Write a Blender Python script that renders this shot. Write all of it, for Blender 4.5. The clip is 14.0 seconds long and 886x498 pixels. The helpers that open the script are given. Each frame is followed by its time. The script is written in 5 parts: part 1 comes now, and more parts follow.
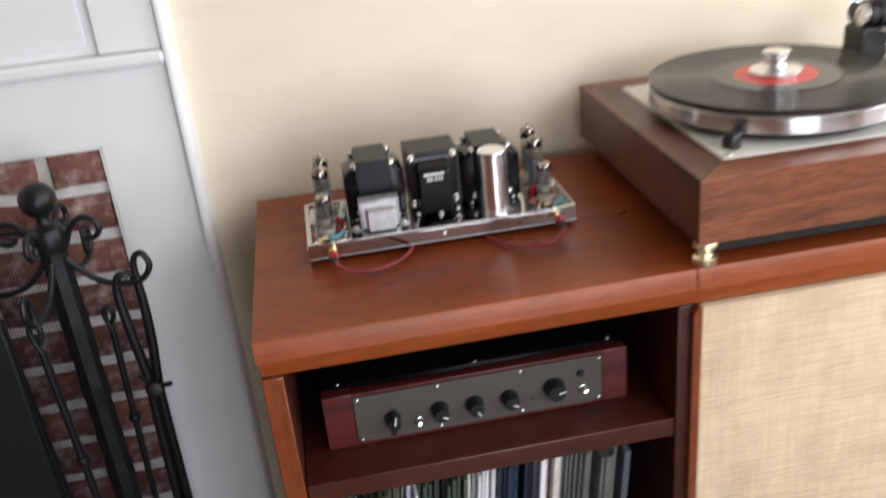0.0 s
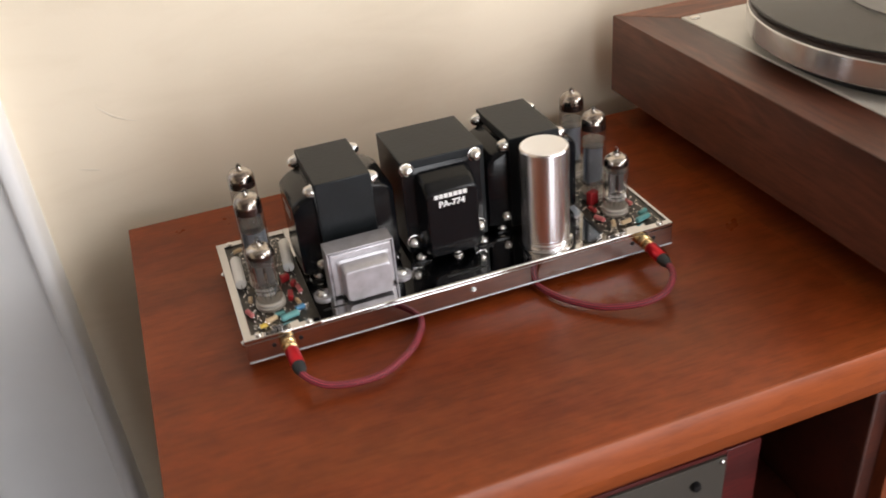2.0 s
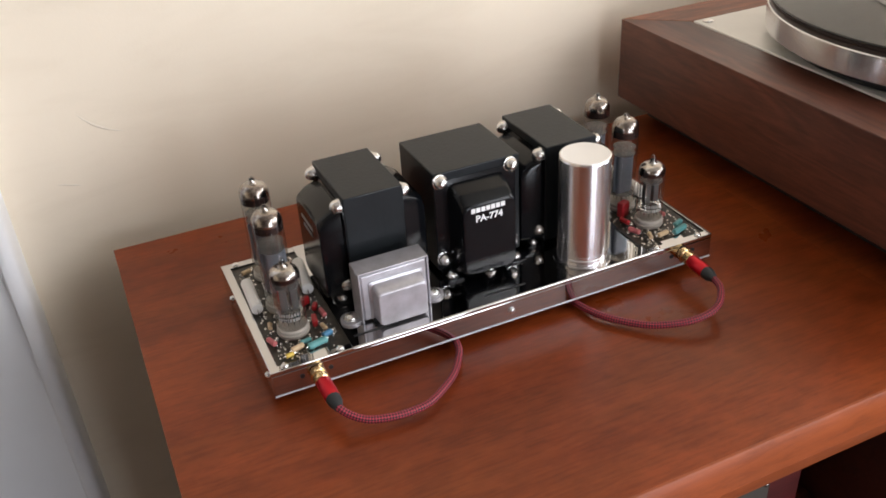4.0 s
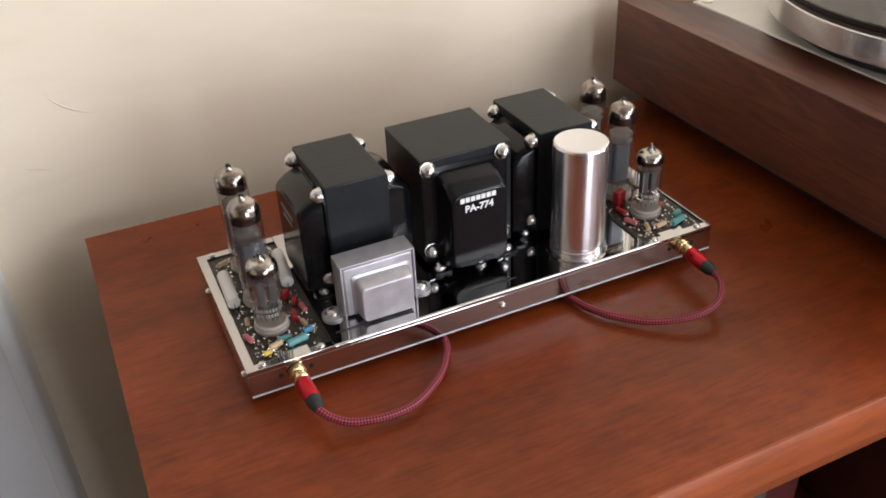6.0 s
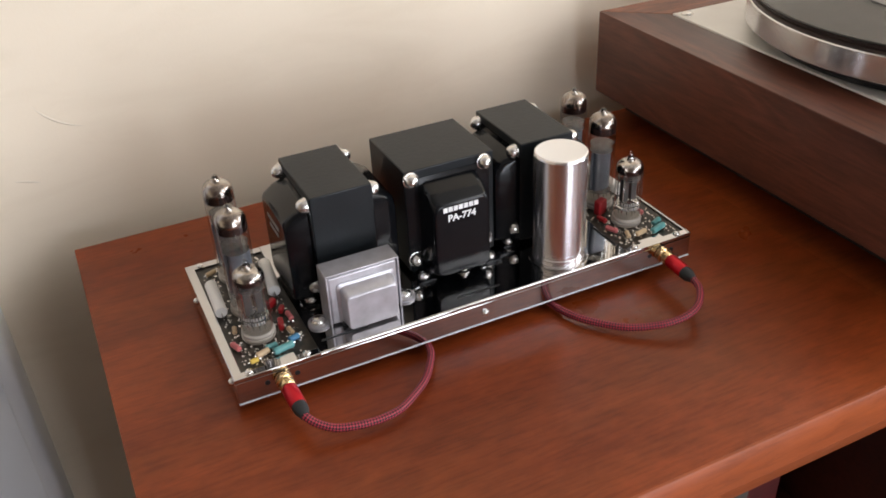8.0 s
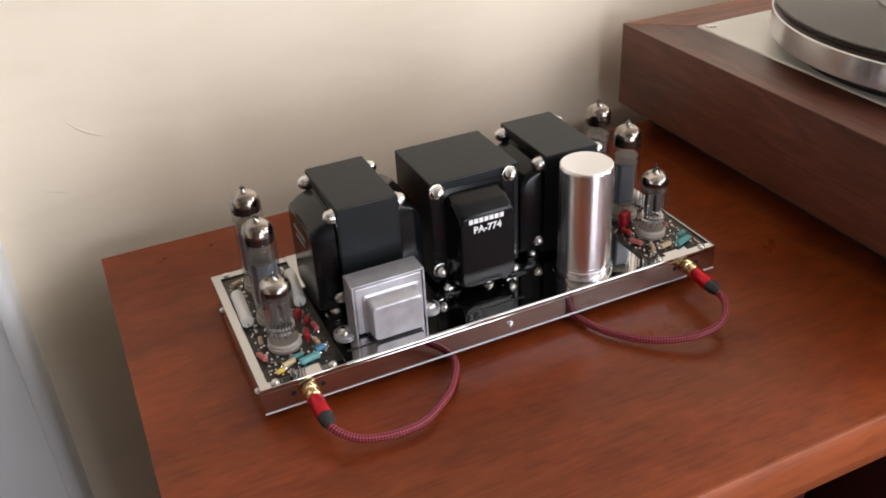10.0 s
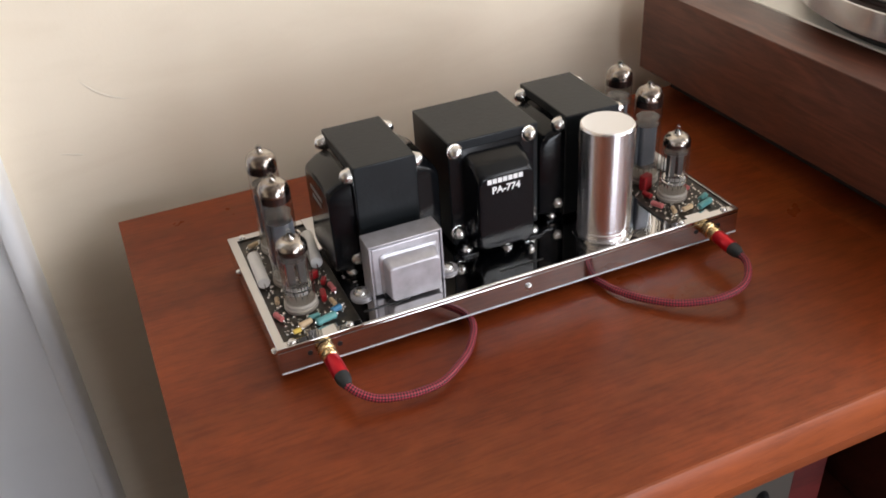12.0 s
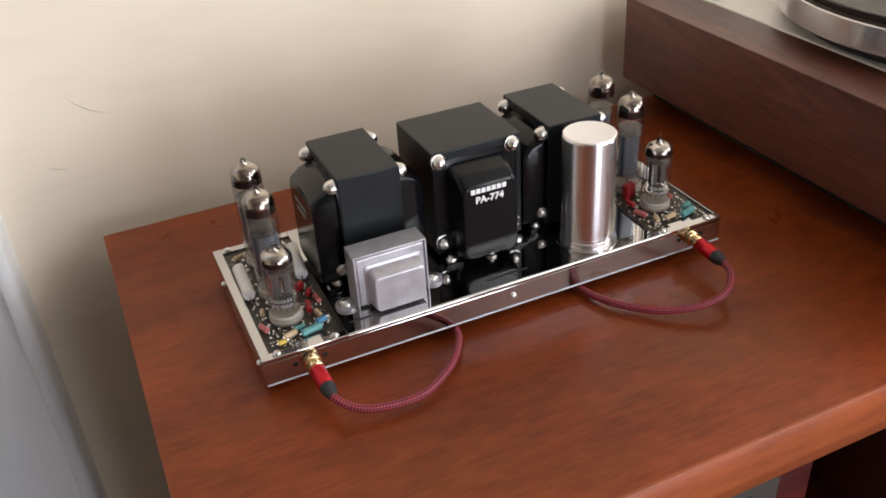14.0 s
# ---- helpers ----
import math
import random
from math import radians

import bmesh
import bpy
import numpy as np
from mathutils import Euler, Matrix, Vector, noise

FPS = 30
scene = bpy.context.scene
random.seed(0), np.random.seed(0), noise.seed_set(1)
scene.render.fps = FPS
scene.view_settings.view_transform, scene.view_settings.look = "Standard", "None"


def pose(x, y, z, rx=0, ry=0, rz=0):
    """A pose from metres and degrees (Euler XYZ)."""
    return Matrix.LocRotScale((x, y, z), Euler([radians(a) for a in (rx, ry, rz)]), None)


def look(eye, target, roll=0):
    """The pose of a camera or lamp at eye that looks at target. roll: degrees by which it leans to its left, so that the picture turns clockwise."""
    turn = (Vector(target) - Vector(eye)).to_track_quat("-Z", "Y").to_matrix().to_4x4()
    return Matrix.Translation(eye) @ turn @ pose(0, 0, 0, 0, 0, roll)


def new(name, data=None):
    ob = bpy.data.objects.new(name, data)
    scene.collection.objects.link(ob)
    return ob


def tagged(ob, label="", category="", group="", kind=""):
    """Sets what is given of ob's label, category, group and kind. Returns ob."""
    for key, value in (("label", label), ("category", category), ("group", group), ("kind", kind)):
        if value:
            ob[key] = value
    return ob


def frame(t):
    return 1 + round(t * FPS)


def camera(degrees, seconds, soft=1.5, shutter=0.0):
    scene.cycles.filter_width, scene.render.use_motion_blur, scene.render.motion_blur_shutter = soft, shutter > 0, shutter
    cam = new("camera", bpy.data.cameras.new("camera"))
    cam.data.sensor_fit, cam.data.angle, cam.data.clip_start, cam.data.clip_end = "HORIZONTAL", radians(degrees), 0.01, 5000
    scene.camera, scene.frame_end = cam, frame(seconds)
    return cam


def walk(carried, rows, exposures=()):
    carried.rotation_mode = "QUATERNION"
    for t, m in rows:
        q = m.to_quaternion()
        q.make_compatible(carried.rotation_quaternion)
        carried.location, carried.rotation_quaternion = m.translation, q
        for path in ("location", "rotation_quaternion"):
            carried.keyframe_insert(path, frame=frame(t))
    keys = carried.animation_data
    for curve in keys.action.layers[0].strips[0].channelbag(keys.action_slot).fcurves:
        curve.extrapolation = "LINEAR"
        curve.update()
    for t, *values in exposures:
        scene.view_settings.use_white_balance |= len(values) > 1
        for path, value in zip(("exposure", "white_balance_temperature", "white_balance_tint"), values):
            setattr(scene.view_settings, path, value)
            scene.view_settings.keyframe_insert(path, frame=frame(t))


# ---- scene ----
cam = camera(53.0, 14.0, soft=1.7, shutter=0.6)
PATH = [
    (0, (0.033, -0.97, 0.456), (0.269, 0.824, -0.396), -5.8),
    (0.5, (0.078, -0.813, 0.407), (0.195, 0.931, -0.566), -7.6),
    (1, (0.095, -0.705, 0.402), (0.212, 1.034, -0.579), -6.6),
    (1.5, (0.081, -0.612, 0.387), (0.331, 1.095, -0.623), -6.0),
    (2, (-0.01, -0.493, 0.385), (0.496, 1.118, -0.686), -5.5),
    (2.5, (-0.055, -0.444, 0.372), (0.586, 1.096, -0.731), -4.9),
    (3, (-0.062, -0.445, 0.374), (0.538, 1.136, -0.695), -6.5),
    (3.5, (-0.063, -0.437, 0.372), (0.585, 1.131, -0.687), -4.0),
    (6, (-0.049, -0.399, 0.358), (0.621, 1.132, -0.742), -2.9),
    (6.5, (-0.052, -0.401, 0.358), (0.63, 1.125, -0.74), -2.9),
    (7, (-0.054, -0.407, 0.362), (0.621, 1.13, -0.727), -3.3),
    (7.5, (-0.048, -0.411, 0.362), (0.643, 1.121, -0.722), -3.0),
    (9.8, (-0.053, -0.404, 0.366), (0.632, 1.148, -0.693), -2.6),
    (10, (-0.054, -0.408, 0.365), (0.612, 1.15, -0.696), -3.2),
    (10.5, (-0.055, -0.406, 0.356), (0.598, 1.155, -0.71), -3.2),
    (11, (-0.053, -0.402, 0.35), (0.581, 1.136, -0.761), -3.7),
    (11.5, (-0.054, -0.402, 0.348), (0.571, 1.137, -0.766), -3.1),
    (12, (-0.055, -0.408, 0.352), (0.563, 1.144, -0.748), -3.8),
    (12.5, (-0.052, -0.41, 0.357), (0.592, 1.14, -0.731), -3.9),
    (13, (-0.054, -0.414, 0.353), (0.599, 1.139, -0.725), -3.6),
    (13.5, (-0.056, -0.415, 0.357), (0.58, 1.146, -0.719), -4.2),
    (14, (-0.053, -0.412, 0.352), (0.593, 1.144, -0.726), -3.9),
]
walk(cam, [(t, look(eye, target, roll)) for t, eye, target, roll in PATH], [(0, -0.03, 6500, 11), (0.6, -0.02, 7050, 13), (1.5, 0.0, 7050, 14), (3, 0.02, 6500, 14), (14, 0.02, 6500, 14)])

# ---- world, sun, daylight in the windows ----
SUN_ELEV, SUN_AZ = radians(48), radians(185)
world = bpy.data.worlds.new("sky")
scene.world = world
world.use_nodes = True
wn = world.node_tree
sky = wn.nodes.new("ShaderNodeTexSky")
sky.sky_type = "NISHITA"
sky.sun_disc = False
sky.sun_elevation = SUN_ELEV
sky.sun_rotation = radians(180) - SUN_AZ
wn.links.new(sky.outputs[0], wn.nodes["Background"].inputs["Color"])
wn.nodes["Background"].inputs["Strength"].default_value = 0.12
sun_data = bpy.data.lights.new("sun", "SUN")
sun_data.energy, sun_data.angle, sun_data.color = 3.0, radians(0.5), (1.0, 0.94, 0.85)
sun = new("sun", sun_data)
sun_from = Vector((math.sin(SUN_AZ) * math.cos(SUN_ELEV), -math.cos(SUN_AZ) * math.cos(SUN_ELEV), math.sin(SUN_ELEV)))
sun.matrix_world = look(sun_from * 6, (0, 0, 0))

FLOOR_Z, CEIL_Z = -0.72, 1.90
WALL_Y, ROOM_S, ROOM_W, ROOM_E = 0.285, -2.0, -2.6, 2.3
# openings, all out of view: two in the south wall (x range, z range), one in the east wall (y range, z range)
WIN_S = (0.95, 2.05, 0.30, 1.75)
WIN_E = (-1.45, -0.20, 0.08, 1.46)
# low opening added for fill light on the fireplace and cabinet fronts
WIN_FILL = (0.06, 0.90, -0.58, 0.55)


def window_light(name, energy, where, target, w, h, color):
    d = bpy.data.lights.new(name, "AREA")
    d.shape, d.size, d.size_y, d.energy, d.color = "RECTANGLE", w, h, energy, color
    ob = new(name, d)
    ob.matrix_world = look(where, target)
    return ob


window_light("south_daylight", 33, (1.50, ROOM_S - 0.03, 1.025), (1.50, 0, 1.025), 1.06, 1.40, (0.98, 0.99, 1.0))
window_light("east_daylight", 45, (ROOM_E + 0.03, -0.825, 0.77), (0, -0.825, 0.77), 1.20, 1.33, (0.92, 0.96, 1.0))
# fill lamp in the added low opening
window_light("low_front_fill", 26, (0.48, ROOM_S - 0.03, -0.015), (0.48, 0, -0.015), 0.80, 1.09, (0.88, 0.93, 1.0))


# ---- materials ----
def material(name, color=(0.8, 0.8, 0.8), rough=0.5, metal=0.0, coat=0.0, spec=0.5):
    m = bpy.data.materials.new(name)
    m.use_nodes = True
    b = m.node_tree.nodes["Principled BSDF"]
    b.inputs["Base Color"].default_value = (*color, 1)
    b.inputs["Roughness"].default_value = rough
    b.inputs["Metallic"].default_value = metal
    b.inputs["Coat Weight"].default_value = coat
    b.inputs["Coat Roughness"].default_value = 0.15
    b.inputs["Specular IOR Level"].default_value = spec
    return m


def node(m, kind, **values):
    n = m.node_tree.nodes.new(kind)
    for key, value in values.items():
        n.inputs[key.replace("_", " ")].default_value = value
    return n


def link(m, a, b):
    m.node_tree.links.new(a, b)


def bsdf(m):
    return m.node_tree.nodes["Principled BSDF"]


def coords(m, scale=(1, 1, 1), source="Object"):
    tc = m.node_tree.nodes.new("ShaderNodeTexCoord")
    mp = m.node_tree.nodes.new("ShaderNodeMapping")
    mp.inputs["Scale"].default_value = scale
    link(m, tc.outputs[source], mp.inputs["Vector"])
    return mp.outputs["Vector"]


def noise_tex(m, vec, scale, detail=4.0, rough=0.55, distortion=0.0):
    n = node(m, "ShaderNodeTexNoise", Scale=scale, Detail=detail, Roughness=rough, Distortion=distortion)
    link(m, vec, n.inputs["Vector"])
    return n.outputs["Fac"]


def ramp(m, fac, stops):
    r = m.node_tree.nodes.new("ShaderNodeValToRGB")
    e = r.color_ramp.elements
    while len(e) < len(stops):
        e.new(0.5)
    for el, (pos, col) in zip(e, stops):
        el.position, el.color = pos, (*col, 1) if len(col) == 3 else col
    link(m, fac, r.inputs["Fac"])
    return r.outputs["Color"]


def mix(m, fac, a, b, blend="MIX"):
    n = m.node_tree.nodes.new("ShaderNodeMix")
    n.data_type, n.blend_type = "RGBA", blend
    for sock, v in ((n.inputs[0], fac), (n.inputs[6], a), (n.inputs[7], b)):
        if isinstance(v, (int, float)):
            sock.default_value = v
        elif isinstance(v, tuple):
            sock.default_value = (*v, 1)
        else:
            link(m, v, sock)
    return n.outputs[2]


def bump(m, height, strength=0.2, distance=0.001, prev=None):
    n = node(m, "ShaderNodeBump", Strength=strength, Distance=distance)
    link(m, height, n.inputs["Height"])
    if prev is not None:
        link(m, prev, n.inputs["Normal"])
    link(m, n.outputs["Normal"], bsdf(m).inputs["Normal"])
    return n.outputs["Normal"]


def wood(name, dark, mid, light, along="x", rough=0.35, coat=0.2, fine=1.0, streak=0.5, figure=0.0, ring=34):
    """Veneer with long grain: broad figure, fine fibres and pores."""
    m = material(name, mid, rough, coat=coat)
    s = {"x": (0.09, 1, 1), "y": (1, 0.09, 1), "z": (1, 1, 0.09)}[along]
    v = coords(m, s)
    broad = noise_tex(m, v, 14 * fine, 3, 0.5, 1.2)
    col = ramp(m, broad, [(0.22, dark), (0.52, mid), (0.82, light)])
    fib = noise_tex(m, v, 240 * fine, 5, 0.65, 0.3)
    col = mix(m, streak, col, ramp(m, fib, [(0.3, (0.35, 0.3, 0.28)), (0.62, (1, 1, 1))]), "MULTIPLY")
    s2 = {"x": (0.22, 1, 1), "y": (1, 0.22, 1), "z": (1, 1, 0.22)}[along]
    fleck = noise_tex(m, coords(m, s2), 150 * fine, 6, 0.7, 0.4)
    col = mix(m, 0.55, col, ramp(m, fleck, [(0.32, (0.58, 0.52, 0.50)), (0.5, (1, 1, 1)), (0.72, (1.22, 1.18, 1.12))]), "MULTIPLY")
    if figure:
        # flame figure: wide, bent dark bands of the growth rings
        s3 = {"x": (0.16, 1, 1), "y": (1, 0.16, 1), "z": (1, 1, 0.16)}[along]
        rings = noise_tex(m, coords(m, s3), ring, 2, 0.45, 2.2)
        col = mix(m, figure, col, ramp(m, rings, [(0.30, (0.42, 0.38, 0.36)), (0.44, (1.05, 1.03, 1.02)), (0.50, (0.60, 0.55, 0.53)), (0.60, (1.22, 1.2, 1.16)), (0.72, (0.7, 0.66, 0.64))]), "MULTIPLY")
    cloud = noise_tex(m, coords(m), 5, 3)
    col = mix(m, 0.35, col, ramp(m, cloud, [(0.3, (0.7, 0.68, 0.66)), (0.7, (1.15, 1.1, 1.08))]), "MULTIPLY")
    link(m, col, bsdf(m).inputs["Base Color"])
    rr = ramp(m, noise_tex(m, coords(m), 9, 5), [(0.3, (rough - 0.07,) * 3), (0.75, (rough + 0.12,) * 3)])
    link(m, rr, bsdf(m).inputs["Roughness"])
    bump(m, fib, 0.12, 0.0004)
    return m



def veneer(name, dark, mid, light, rough=0.33):
    """Satin teak veneer: faint broad bands, soft mottle, a few narrow dark growth lines, fine pores."""
    m = material(name, mid, rough, spec=0.26)
    band = noise_tex(m, coords(m, (0.10, 1, 1)), 15, 3, 0.5, 0.4)
    col = ramp(m, band, [(0.28, dark), (0.5, mid), (0.72, light)])
    cloud = noise_tex(m, coords(m, (0.6, 1, 1)), 13, 5, 0.6)
    col = mix(m, 0.60, col, ramp(m, cloud, [(0.34, (0.74, 0.71, 0.72)), (0.66, (1.13, 1.14, 1.14))]), "MULTIPLY")
    mottle = noise_tex(m, coords(m, (0.55, 1, 1)), 70, 4, 0.65)
    col = mix(m, 0.55, col, ramp(m, mottle, [(0.34, (0.66, 0.62, 0.62)), (0.66, (1.19, 1.20, 1.20))]), "MULTIPLY")
    tone = noise_tex(m, coords(m, (0.22, 1, 1)), 16, 4, 0.6, 0.5)
    col = mix(m, ramp(m, tone, [(0.48, (0, 0, 0)), (0.74, (0.38, 0.38, 0.38))]), col, tuple(c * k for c, k in zip(light, (0.92, 1.25, 1.2))))
    lines = noise_tex(m, coords(m, (0.05, 1, 1)), 55, 2, 0.4)
    col = mix(m, 0.18, col, ramp(m, lines, [(0.30, (0.55, 0.48, 0.46)), (0.40, (1, 1, 1)), (0.70, (1, 1, 1)), (0.78, (1.14, 1.14, 1.12))]), "MULTIPLY")
    pore = noise_tex(m, coords(m, (0.11, 1.07, 1)), 390, 4, 0.6)
    col = mix(m, 0.30, col, ramp(m, pore, [(0.36, (0.45, 0.37, 0.35)), (0.52, (1, 1, 1)), (0.72, (1.22, 1.2, 1.16))]), "MULTIPLY")
    link(m, col, bsdf(m).inputs["Base Color"])
    link(m, ramp(m, noise_tex(m, coords(m), 12, 5), [(0.3, (rough - 0.06,) * 3), (0.75, (rough + 0.08,) * 3)]), bsdf(m).inputs["Roughness"])
    bump(m, pore, 0.10, 0.0003)
    return m


TEAK_X = veneer("teak_along", (0.164, 0.0296, 0.0068), (0.223, 0.0423, 0.0098), (0.282, 0.0570, 0.0134))
# Shade inside the open cabinet is put into this darker teak
TEAK_SHADED = wood("teak_in_shade", (0.047, 0.0088, 0.0040), (0.069, 0.0132, 0.0054), (0.096, 0.0195, 0.0080), "x", 0.45, 0.05, 1.0, 0.4)
# Lighter than the top: light falling on the front edge is put into the colour
TEAK_EDGE = wood("teak_lightened_edge", (0.250, 0.053, 0.0125), (0.325, 0.071, 0.016), (0.385, 0.093, 0.023), "x", 0.42, 0.0, 1.0, 0.32)
TEAK_EDGE_Z = wood("teak_lipping_upright", (0.185, 0.041, 0.011), (0.245, 0.057, 0.015), (0.295, 0.076, 0.021), "z", 0.34, 0.2, 1.0, 0.35)
TEAK_Z = wood("teak_upright", (0.150, 0.034, 0.012), (0.21, 0.050, 0.017), (0.26, 0.068, 0.024), "z", 0.34, 0.2, 1.0, 0.4)
WALNUT_X = wood("walnut_along", (0.120, 0.034, 0.014), (0.285, 0.091, 0.039), (0.40, 0.143, 0.066), "x", 0.40, 0.1, 1.6, 0.75, 0.6)
# Half as bright as the front boards: the side's shade put into the colour
WALNUT_Y = wood("walnut_side_shaded", (0.070, 0.021, 0.012), (0.142, 0.045, 0.025), (0.200, 0.067, 0.038), "y", 0.40, 0.1, 1.1, 0.5, 0.55, 15)
ROSEWOOD = wood("rosewood", (0.050, 0.006, 0.006), (0.115, 0.014, 0.013), (0.17, 0.026, 0.020), "x", 0.38, 0.15, 1.8, 0.6)
FLOOR_WOOD = wood("oak_floor", (0.035, 0.016, 0.008), (0.052, 0.025, 0.012), (0.07, 0.035, 0.017), "x", 0.5, 0.05)

WALL_PAINT = material("cream_wall_paint", (0.72, 0.63, 0.47), 0.6)
wv = coords(WALL_PAINT)
wbig = noise_tex(WALL_PAINT, wv, 2.2, 3)
wcol = ramp(WALL_PAINT, wbig, [(0.3, (0.832, 0.727, 0.572)), (0.7, (0.882, 0.775, 0.616))])
smudge = noise_tex(WALL_PAINT, coords(WALL_PAINT, (2.0, 1, 7.0)), 3.4, 5, 0.6, 0.6)
wcol = mix(WALL_PAINT, 0.5, wcol, ramp(WALL_PAINT, smudge, [(0.28, (0.90, 0.88, 0.85)), (0.52, (1, 1, 1))]), "MULTIPLY")
link(WALL_PAINT, wcol, bsdf(WALL_PAINT).inputs["Base Color"])
wb = bump(WALL_PAINT, noise_tex(WALL_PAINT, wv, 420, 3), 0.10, 0.0006)
bump(WALL_PAINT, noise_tex(WALL_PAINT, coords(WALL_PAINT, (1.0, 1, 0.6)), 9, 3), 0.25, 0.004, wb)

WHITE_PAINT = material("white_gloss_paint", (0.85, 0.86, 0.88), 0.35, coat=0.1)
pv = coords(WHITE_PAINT)
link(WHITE_PAINT, ramp(WHITE_PAINT, noise_tex(WHITE_PAINT, pv, 7, 5), [(0.3, (0.82, 0.825, 0.835)), (0.7, (0.88, 0.885, 0.89))]), bsdf(WHITE_PAINT).inputs["Base Color"])
bump(WHITE_PAINT, noise_tex(WHITE_PAINT, coords(WHITE_PAINT, (14, 14, 1)), 30, 3), 0.08, 0.0008)
CEIL_PAINT = material("ceiling_white", (0.58, 0.57, 0.54), 0.8)
bump(CEIL_PAINT, noise_tex(CEIL_PAINT, coords(CEIL_PAINT), 300, 2), 0.1, 0.001)

# Unseen wall toned darker, standing in for the dim room that metal mirrors
DARK_WALL = material("taupe_dim_room", (0.34, 0.29, 0.28), 0.7)
link(DARK_WALL, ramp(DARK_WALL, noise_tex(DARK_WALL, coords(DARK_WALL), 3, 4), [(0.3, (0.31, 0.265, 0.255)), (0.7, (0.37, 0.315, 0.30))]), bsdf(DARK_WALL).inputs["Base Color"])

BRICK = material("brick_clay", (0.2, 0.06, 0.04), 0.85)
bv = coords(BRICK)
oi = BRICK.node_tree.nodes.new("ShaderNodeObjectInfo")
bcol = ramp(BRICK, oi.outputs["Random"], [(0.0, (0.135, 0.058, 0.050)), (0.45, (0.210, 0.084, 0.070)), (1.0, (0.29, 0.120, 0.098))])
bcol = mix(BRICK, 0.7, bcol, ramp(BRICK, noise_tex(BRICK, bv, 60, 6, 0.7), [(0.3, (0.45, 0.42, 0.42)), (0.7, (1.2, 1.15, 1.1))]), "MULTIPLY")
bcol = mix(BRICK, ramp(BRICK, noise_tex(BRICK, bv, 32, 5, 0.65), [(0.50, (0, 0, 0)), (0.72, (0.7, 0.7, 0.7))]), bcol, (0.56, 0.48, 0.46))
link(BRICK, bcol, bsdf(BRICK).inputs["Base Color"])
bump(BRICK, noise_tex(BRICK, bv, 130, 5, 0.7), 0.6, 0.002)
MORTAR = material("lime_mortar", (0.50, 0.47, 0.43), 0.95)
mv = coords(MORTAR)
link(MORTAR, ramp(MORTAR, noise_tex(MORTAR, mv, 45, 5), [(0.3, (0.62, 0.60, 0.57)), (0.7, (0.84, 0.82, 0.79))]), bsdf(MORTAR).inputs["Base Color"])
bump(MORTAR, noise_tex(MORTAR, mv, 90, 5, 0.7), 0.8, 0.003)

IRON = material("black_wrought_iron", (0.008, 0.008, 0.010), 0.40, 0.0, 0.0, 0.38)
bump(IRON, noise_tex(IRON, coords(IRON), 130, 3), 0.45, 0.0015)
SCREEN_BLACK = material("black_canvas", (0.013, 0.015, 0.012), 0.75, spec=0.2)
bump(SCREEN_BLACK, noise_tex(SCREEN_BLACK, coords(SCREEN_BLACK), 300, 2), 0.4, 0.001)

STEEL = material("polished_steel", (0.58, 0.57, 0.565), 0.07, 1.0)
link(STEEL, ramp(STEEL, noise_tex(STEEL, coords(STEEL, (0.25, 1, 1)), 60, 5), [(0.3, (0.03,) * 3), (0.7, (0.06,) * 3)]), bsdf(STEEL).inputs["Roughness"])
CHROME = material("chrome", (0.82, 0.82, 0.83), 0.10, 1.0)
NICKEL = material("dull_nickel_plate", (0.74, 0.73, 0.71), 0.2, 1.0)
bump(NICKEL, noise_tex(NICKEL, coords(NICKEL), 700, 3), 0.5, 0.0006)
ALU_CAN = material("bright_aluminium", (0.88, 0.86, 0.88), 0.27, 1.0)
bsdf(ALU_CAN).inputs["Anisotropic"].default_value = 0.8
bsdf(ALU_CAN).inputs["Anisotropic Rotation"].default_value = 0.25
can_tan = ALU_CAN.node_tree.nodes.new("ShaderNodeTangent")
can_tan.direction_type, can_tan.axis = "RADIAL", "Z"
link(ALU_CAN, can_tan.outputs[0], bsdf(ALU_CAN).inputs["Tangent"])
bump(ALU_CAN, noise_tex(ALU_CAN, coords(ALU_CAN, (1, 1, 0.03)), 500, 2), 0.05, 0.0003)
ALU_MATT = material("matt_aluminium", (0.86, 0.84, 0.81), 0.45, 0.35)
bump(ALU_MATT, noise_tex(ALU_MATT, coords(ALU_MATT), 400, 3), 0.1, 0.0003)
PLATTER_ALU = material("turned_platter_aluminium", (0.63, 0.645, 0.67), 0.24, 1.0)
bsdf(PLATTER_ALU).inputs["Anisotropic"].default_value = 0.8
bsdf(PLATTER_ALU).inputs["Anisotropic Rotation"].default_value = 0.25
rim_tan = PLATTER_ALU.node_tree.nodes.new("ShaderNodeTangent")
rim_tan.direction_type, rim_tan.axis = "RADIAL", "Z"
link(PLATTER_ALU, rim_tan.outputs[0], bsdf(PLATTER_ALU).inputs["Tangent"])
bump(PLATTER_ALU, noise_tex(PLATTER_ALU, coords(PLATTER_ALU, (1, 1, 0.15)), 60, 2), 0.03, 0.0004)
link(PLATTER_ALU, ramp(PLATTER_ALU, noise_tex(PLATTER_ALU, coords(PLATTER_ALU, (1, 1, 0.1)), 30, 4), [(0.3, (0.66, 0.66, 0.67)), (0.7, (0.76, 0.76, 0.77))]), bsdf(PLATTER_ALU).inputs["Base Color"])
CLAMP_ALU = material("turned_clamp_aluminium", (0.74, 0.74, 0.75), 0.26, 1.0)
ZINC = material("zinc_plated_steel", (0.50, 0.49, 0.52), 0.42, 0.65)
